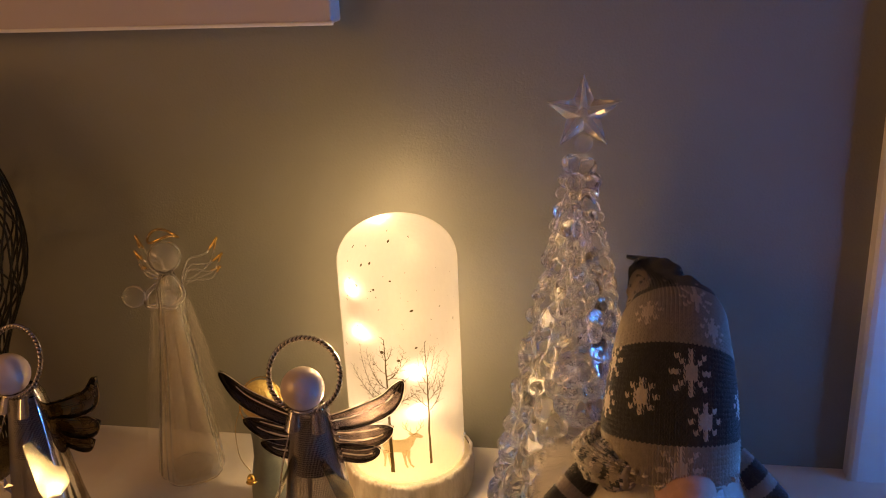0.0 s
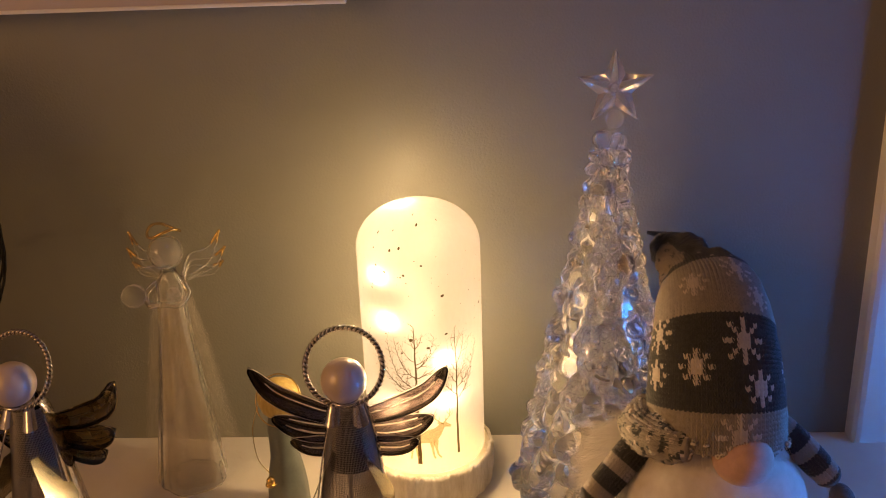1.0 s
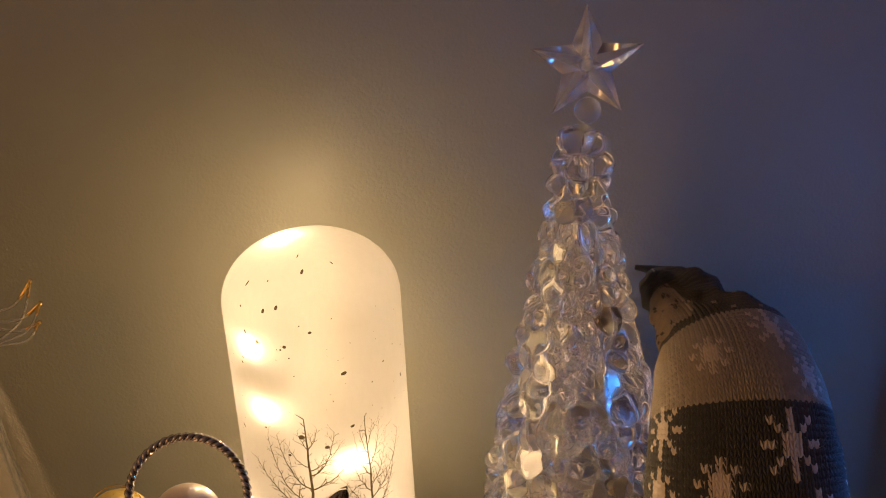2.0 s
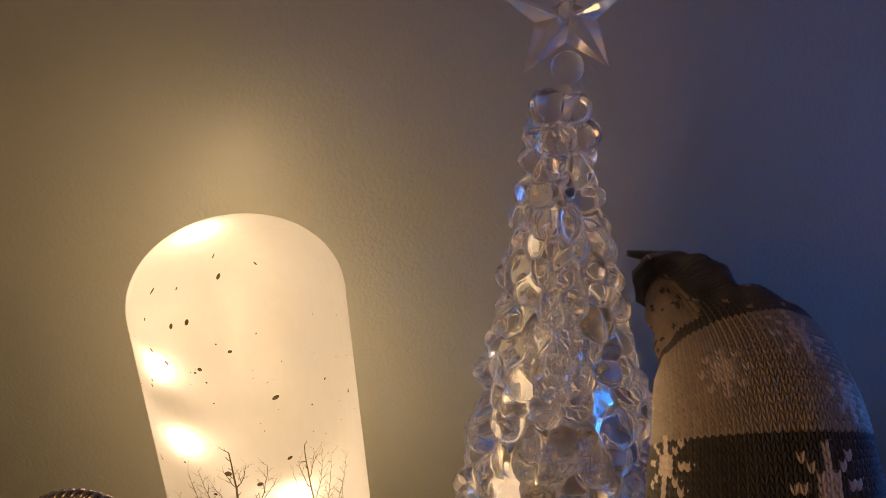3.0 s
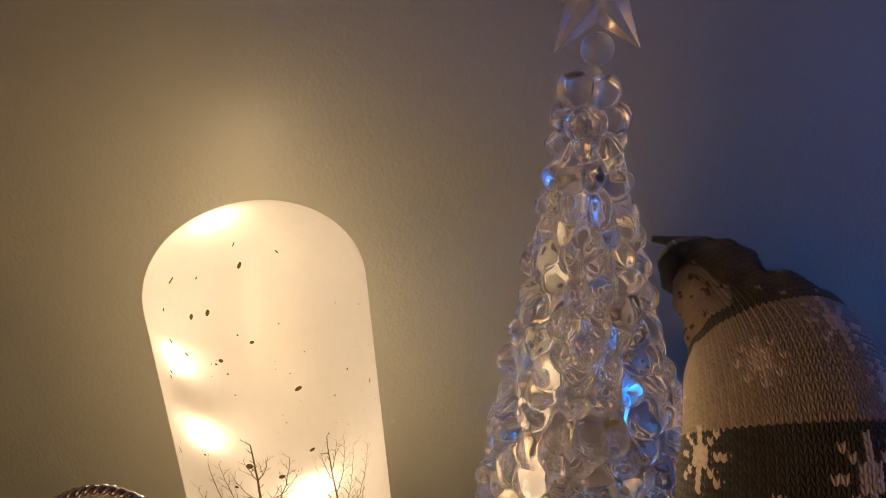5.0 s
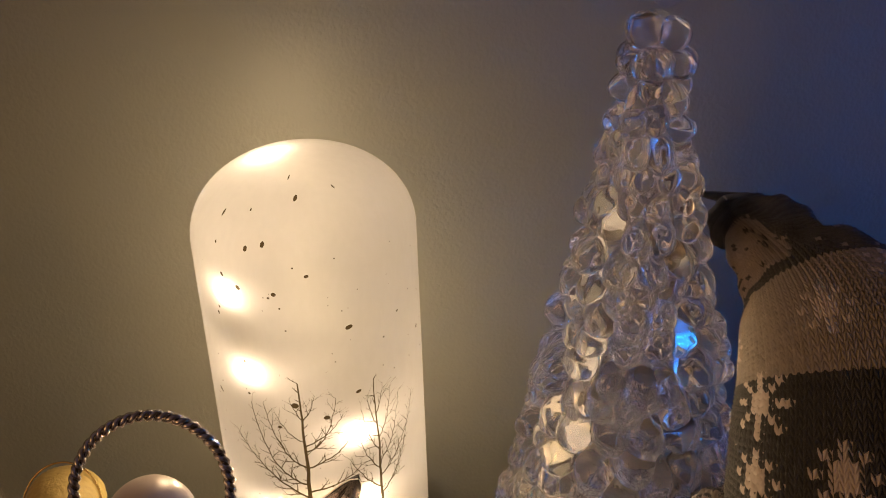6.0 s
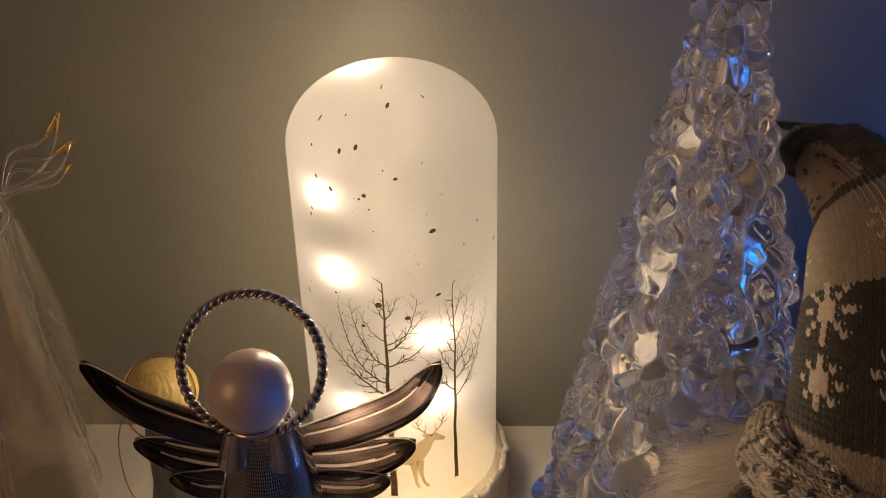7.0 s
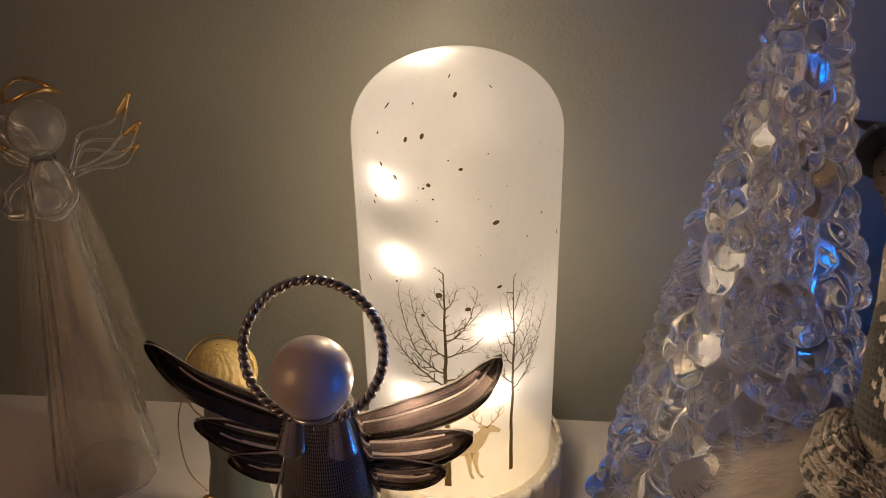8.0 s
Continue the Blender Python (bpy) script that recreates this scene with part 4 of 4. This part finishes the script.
def build_angel(place, label):
    angel = thing("angel_figure", place, label, "angel ornament", "metal angels on the shelf")
    # open cloak of sheet metal, its front left open
    bm = bmesh.new()
    lathe(bm, [(0.036, 0.0), (0.033, 0.012), (0.0275, 0.04), (0.0215, 0.08), (0.0175, 0.112), (0.0135, 0.13), (0.0105, 0.137)], 48, arc=(74, 286))
    bmesh.ops.solidify(bm, geom=bm.faces[:], thickness=0.0007)
    part("cloak", bm, SILVER, angel, "open cloak of polished sheet metal")
    # gown of woven wire
    bm = bmesh.new()
    prof = lambda z: 0.0315 - 0.0185 * (z / 0.13) ** 1.1
    nz, na = 80, 60
    turn_of = lambda j: radians(-100 + 200 * j / na)
    for i in range(nz + 1):
        z = 0.002 + 0.13 * i / nz
        r = prof(z)
        prev = None
        for j in range(na * 2 + 1):
            a = turn_of(j / 2)
            k = r + 0.0003 * math.cos(math.pi * (j / 2 + i))
            now = [bm.verts.new(((k + o) * math.sin(a), -(k + o) * math.cos(a), z + h)) for o, h in ((-0.0002, -0.00019), (0.0002, 0.0), (-0.0002, 0.00019))]
            if prev:
                for q in range(2):
                    bm.faces.new((prev[q], now[q], now[q + 1], prev[q + 1]))
            prev = now
    for j in range(na + 1):
        a = turn_of(j)
        prev = None
        for i in range(nz * 2 + 1):
            z = 0.002 + 0.13 * i / nz / 2
            r = prof(z) - 0.0003 * math.cos(math.pi * (j + i / 2))
            w = 0.0002 / r
            now = [bm.verts.new(((r + o) * math.sin(a + h), -(r + o) * math.cos(a + h), z)) for o, h in ((-0.0002, -w), (0.0002, 0.0), (-0.0002, w))]
            if prev:
                for q in range(2):
                    bm.faces.new((prev[q], now[q], now[q + 1], prev[q + 1]))
            prev = now
    part("gown", bm, MESH_WIRE, angel, "gown of woven wire mesh")
    bm = bmesh.new()
    lathe(bm, [(prof(z) - 0.0016, z) for z in (0.084, 0.095, 0.11, 0.13)], 40, arc=(-98, 98))
    bmesh.ops.solidify(bm, geom=bm.faces[:], thickness=0.0004)
    part("lining", bm, PATINA_SHADE, angel, "dark lining behind the wire mesh")
    bm = bmesh.new()
    tube(bm, [(0, -0.009, 0.13), (0, -0.026, 0.002)], 0.0016, 8)
    part("front_rod", bm, MESH_WIRE, angel)
    bm = bmesh.new()
    tube(bm, glide([(-0.013, -0.011, 0.118), (-0.019, -0.02, 0.09), (-0.024, -0.026, 0.05), (-0.027, -0.028, 0.001)], 6), 0.0006, 6)
    part("wire", bm, SILVER, angel)
    # lapels
    for side in (-1, 1):
        bm = bmesh.new()
        rows = []
        for i in range(10):
            u = i / 9
            row = []
            for j in range(15):
                v = j / 14
                # a tab rolled round its own upright axis, wider and rounder towards its hem
                a = radians(-72 + 150 * v)
                r = 0.004 + 0.0024 * u
                cx, cy = 0.0076 + 0.0022 * u, -0.0072 - 0.0048 * u
                low = 0.0155 + 0.0022 * math.cos(a)
                row.append(bm.verts.new((side * (cx + r * math.sin(a)), cy - r * math.cos(a), 0.1385 - low * u)))
            rows.append(row)
        for lo, hi in zip(rows, rows[1:]):
            for j in range(14):
                quad = (lo[j], hi[j], hi[j + 1], lo[j + 1])
                bm.faces.new(quad if side > 0 else quad[::-1])
        bmesh.ops.solidify(bm, geom=bm.faces[:], thickness=0.00025)
        part("lapel", bm, SILVER, angel, "mirror-bright curved lapel")
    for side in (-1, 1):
        # the left wing's dark reflection and the right's brighter one are put into colour
        w = part("wing", wing_mesh(side), [PATINA_SHADE if side < 0 else AGED_LIT_SILVER, PATINA_SHADE, GLINT_SILVER], angel, "feathered silver wing with dark patina, its reflections put into the colour")
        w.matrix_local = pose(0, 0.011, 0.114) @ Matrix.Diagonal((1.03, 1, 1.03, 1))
    # flat sleeves of bright sheet flaring from the flanks
    for side in (-1, 1):
        bm = bmesh.new()
        n = Vector((0.915, 0.025, 0.4)).normalized()
        across = Vector((n.y, -n.x, 0)).normalized()
        down = n.cross(across)
        down = down if down.z < 0 else -down
        top = Vector((0.011, -0.0135, 0.1))
        prev = None
        for i in range(20):
            u = i / 19
            half = (0.008 + 0.006 * min(1, u * 1.4)) * math.sqrt(max(0.002, 1 - max(0, (u - 0.8) / 0.2) ** 2))
            row = []
            for k in (-1, -0.6, 0, 0.6, 1):
                p = top + down * (0.048 * u) + across * (half * k) + n * (0.0002 * (1 - k * k))
                row.append(bm.verts.new((side * p.x, p.y, p.z)))
            if prev:
                for j in range(4):
                    quad = (prev[j], prev[j + 1], row[j + 1], row[j])
                    bm.faces.new(quad)
            prev = row
        bmesh.ops.solidify(bm, geom=bm.faces[:], thickness=0.0008)
        part("sleeve", bm, SLEEVE_METAL, angel, "bright metal sleeve")
    # head, neck ring, twisted halo
    bm = bmesh.new()
    ball(bm, (0, -0.011, 0.1535), 0.0156, 48, 32)
    part("head_bead", bm, PEARL, angel, "pale pink pearl bead")
    bm = bmesh.new()
    tube(bm, [(0.0095 * math.cos(a), -0.0095 + 0.0095 * math.sin(a), 0.1385) for a in np.linspace(0, 2 * math.pi, 24, endpoint=False)], 0.0009, 8, True)
    part("neck_ring", bm, SILVER, angel)
    bm = bmesh.new()
    turn = pose(-0.0004, -0.004, 0.1602, -22, 0, 0)
    for k in range(2):
        path = []
        for i in range(420):
            a = 2 * math.pi * i / 420
            b = a * 26 + k * math.pi
            r = 0.0267 + 0.001 * math.cos(b)
            path.append(turn @ Vector((r * math.sin(a), 0.001 * math.sin(b), r * math.cos(a))))
        tube(bm, path, 0.00118, 6, True)
    part("halo", bm, HALO_WIRE, angel, "ring halo of twisted silver wire")
    # star charm on the gown
    bm = bmesh.new()
    ring = []
    for i in range(10):
        a = math.pi * i / 5
        r = 0.0085 if i % 2 == 0 else 0.0036
        ring.append(bm.verts.new((r * math.sin(a), -0.0335, 0.07 + r * math.cos(a))))
    f = bm.verts.new((0, -0.0362, 0.07))
    b = bm.verts.new((0, -0.0318, 0.07))
    for i in range(10):
        bm.faces.new((ring[i], ring[(i + 1) % 10], f))
        bm.faces.new((ring[(i + 1) % 10], ring[i], b))
    part("star_charm", bm, SILVER, angel, "small silver star", smooth=False)
    return angel


first = build_angel(pose(-0.0479, -0.102, 0.0), "silver metal angel with pearl head, twisted halo and feathered wings")
second = copy_thing(first, pose(-0.272, -0.108, 0.003, 0, 0, -14))
second["label"] = "silver metal angel with pearl head, warm reflection put into its wings' colour"
# warm glow reflected in these wings is put into their colour
for w in second.children:
    if w.name.startswith("wing"):
        w.data = w.data.copy()
        w.data.materials[0], w.data.materials[2] = WARM_REFLECTION, WARM_REFLECTION
        w["label"] = "feathered silver wing with a gold-brown reflection put into its colour"


# ---- blown-glass angel ----
def build_glass_angel():
    angel = thing("glass_angel", pose(-0.2015, 0.003, 0.0), "clear blown-glass angel with gold-tipped wings and spun-glass skirt", "angel ornament")
    # a slender fluted body of thick glass
    bm = bmesh.new()
    flutes = lambda a, z: 1 + 0.03 * math.cos(5 * a + 0.6) * (1 - z / 0.2) + 0.008 * math.cos(16 * a + z * 30)
    outer = [(0.0285, 0.0006), (0.0292, 0.004), (0.0275, 0.02), (0.0225, 0.06), (0.0175, 0.1), (0.0132, 0.14), (0.0115, 0.165), (0.0112, 0.174), (0.0105, 0.181), (0.007, 0.188), (0.006, 0.192)]
    profile = outer + [(max(0.0035, r - 0.0026), z) for r, z in outer[::-1]]
    def pressed(a, z):
        # one long flat pressed into the side
        off = (a - radians(331) + math.pi) % (2 * math.pi) - math.pi
        return flutes(a, z) * (min(1.0, 0.94 / math.cos(off)) if abs(off) < 1 else 1.0)

    rings = lathe(bm, profile, 144, wobble=pressed)
    for v in bm.verts:
        v.co.x -= 0.0035 * (1 - v.co.z / 0.192)
    for j in range(144):
        k = (j + 1) % 144
        bm.faces.new((rings[-1][j], rings[-1][k], rings[0][k], rings[0][j]))
    part("body", bm, BLOWN, angel, "slender fluted body of clear glass")
    bm = bmesh.new()
    lathe(bm, [(0.0195, 0.002), (0.0185, 0.03), (0.0152, 0.07), (0.0105, 0.11), (0.0055, 0.165)], 72, (-0.0025, 0, 0), wobble=lambda a, z: 1 + 0.09 * math.cos(5 * a + 1) + 0.04 * math.cos(11 * a))
    part("inner_cone", bm, AMBER, angel, "amber-tinted inner cone of ribbed glass")
    # the flared skirt of fine spun threads round it
    rng = random.Random(3)
    bm = bmesh.new()
    reach = lambda z: 0.0455 - 0.165 * z - 0.12 * z * max(0.0, z - 0.1)
    for i in range(7500):
        z = 0.168 * rng.random() ** 1.25 + 0.002
        a = rng.uniform(0, 2 * math.pi)
        depth = 0.97 - abs(rng.gauss(0, 0.16)) + rng.gauss(0, 0.03)
        turn, climb = rng.gauss(0, 0.3), rng.gauss(0.0, 0.018)
        w = rng.uniform(0.000014, 0.000034)
        prev = None
        for k in range(6):
            u = k / 5 - 0.5
            b, h = a + turn * u + 0.1 * u * u, min(0.172, max(0.002, z + climb * u * 2 - 0.004 * u * u))
            r = reach(h) * depth * (1 + 0.02 * math.cos(7 * b))
            now = [bm.verts.new((r * math.sin(b), -r * math.cos(b), h + o)) for o in (-w, w)]
            if prev:
                bm.faces.new((prev[0], now[0], now[1], prev[1]))
            prev = now
    part("spun_skirt", bm, THREADS, angel, "flared skirt of fine white spun threads")
    bm = bmesh.new()
    ball(bm, (0, 0, 0.206), 0.0138, 32, 20)
    ball(bm, (0, 0, 0.206), 0.0124, 32, 20)
    for f in [f for f in bm.faces if (f.calc_center_median() - Vector((0, 0, 0.206))).length < 0.013]:
        f.normal_flip()
    part("head", bm, BLOWN, angel)
    bm = bmesh.new()
    tube(bm, [(0.0125 * math.sin(a), 0.002 - 0.0115 * math.cos(a), 0.2235 + 0.003 * math.sin(a * 2)) for a in np.linspace(0, 2 * math.pi, 40, endpoint=False)], 0.0012, 8, True)
    part("halo", bm, GOLD_GLASS, angel, "gold-tinted glass ring")
    for s in (-1, 1):
        bm = bmesh.new()
        tube(bm, glide([(s * 0.0105, 0.0, 0.181), (s * 0.0165, -0.008, 0.175), (s * 0.012, -0.018, 0.169), (s * 0.002, -0.02, 0.17)], 14), 0.0023, 10)
        part("arm", bm, BLOWN, angel)
    for p, r in (((-0.024, -0.016, 0.176), 0.0095), ((0.008, -0.017, 0.177), 0.0062)):
        bm = bmesh.new()
        ball(bm, p, r, 20, 14)
        part("bead", bm, BLOWN, angel)
    for s in (-1, 1):
        bm = bmesh.new()
        for n, (dx, dz, w) in enumerate(((0.037, 0.034, 0.006), (0.04, 0.02, 0.005), (0.037, 0.008, 0.0045))):
            p0 = (s * 0.006, 0.011, 0.181 - n * 0.003)
            up = glide([p0, (s * dx * 0.35, 0.015, 0.186 + dz * 0.35), (s * dx * 0.72, 0.02, 0.181 + dz * 0.62), (s * dx, 0.024, 0.181 + dz)], 7)
            back = glide([(s * dx, 0.024, 0.181 + dz), (s * dx * 0.8, 0.02, 0.181 + dz * 0.6 - w * 1.3), (s * dx * 0.42, 0.015, 0.182 + dz * 0.2 - w), p0], 7)
            m = len(up) * 15 // 20
            tube(bm, up[:m + 1], 0.001, 7)
            tube(bm, up[m:], 0.0011, 7, mat=1)
            tube(bm, back[:4], 0.0009, 7, mat=1)
            tube(bm, back[3:], 0.0009, 7)
            ball(bm, (s * dx, 0.024, 0.181 + dz), 0.0013, 10, 8, mat=1)
        part("wing", bm, [BLOWN, GOLD_GLASS], angel, "looped glass wing with gilded tips")


build_glass_angel()


# ---- small yellow-haired figurine (one mesh) ----
def build_figurine():
    bm = bmesh.new()
    rings = lathe(bm, [(0.0158, 0.0), (0.0166, 0.003), (0.016, 0.018), (0.014, 0.034), (0.0115, 0.047), (0.0112, 0.06), (0.0118, 0.07), (0.0105, 0.08), (0.006, 0.086)], 40,
                  wobble=lambda a, z: 1 + 0.035 * math.cos(6 * a) * (1 - z / 0.1))
    cap(bm, rings[0], flip=True)
    centre = (0, 0, 0.0978)
    # waved hair parted at the crown
    lathe(bm, [(max(0.0002, 0.0168 * math.sin(b)), -0.0165 * math.cos(b)) for b in np.linspace(0.02, math.pi - 0.02, 40)], 180, centre, mat=1,
          wobble=lambda a, z: 1 + 0.009 * math.cos(26 * a + 1.6 * math.sin(z * 420)) + 0.012 * math.cos(9 * a - 150 * z) + 0.02 * math.cos(3 * a))
    ring = [(0.0174 * math.sin(a), 0.0174 * math.cos(a) * 0.6 - 0.004, 0.0981 + 0.0174 * math.cos(a)) for a in np.linspace(0, 2 * math.pi, 48, endpoint=False)]
    tube(bm, ring, 0.0004, 6, True, 2)
    tube(bm, glide([(-0.0145, -0.006, 0.097), (-0.02, -0.012, 0.078), (-0.017, -0.018, 0.055), (-0.008, -0.02, 0.042)], 8), 0.0003, 6, False, 2)
    ball(bm, (-0.008, -0.021, 0.036), 0.0036, 14, 10, (1, 1, 1.1), 2)
    ball(bm, (-0.008, -0.021, 0.033), 0.0046, 14, 8, (1, 1, 0.35), 2)
    bmesh.ops.translate(bm, verts=bm.verts, vec=(-0.1138, -0.036, 0.0))
    ob = new("figurine", mesh_of("figurine", bm, [ROBE, HAIR, GOLD]))
    tagged(ob, "small figurine with yellow hair, grey-green robe and a tiny gold bell", "figurine")


build_figurine()


# ---- black wire vase ----
def build_wire_vase():
    vase = thing("wire_vase", pose(-0.411, -0.02, 0), "tall black iron lattice vase standing against the wall", "vase")
    prof = glide([(0.036, 0.0), (0.037, 0.06), (0.052, 0.12), (0.08, 0.19), (0.078, 0.255), (0.055, 0.32), (0.04, 0.36)], 6)
    rng = random.Random(17)
    for i in range(30):
        for way in (-1, 1):
            bm = bmesh.new()
            pts = []
            start, sway = rng.uniform(-0.08, 0.08), rng.uniform(0.05, 0.12)
            for k, (r, z) in enumerate(prof):
                a = 2 * math.pi * i / 30 + start + way * (z * 5 + sway * math.sin(z * 70 + i))
                pts.append((r * math.sin(a), -r * math.cos(a), z + 0.0012))
            tube(bm, pts, 0.001, 5)
            part("wire", bm, BLACK_IRON, vase)
    for r, z in (prof[0], prof[-1]):
        bm = bmesh.new()
        tube(bm, [(r * math.sin(a), -r * math.cos(a), z + 0.0016) for a in np.linspace(0, 2 * math.pi, 40, endpoint=False)], 0.0016, 6, True)
        part("rim", bm, BLACK_IRON, vase)


build_wire_vase()
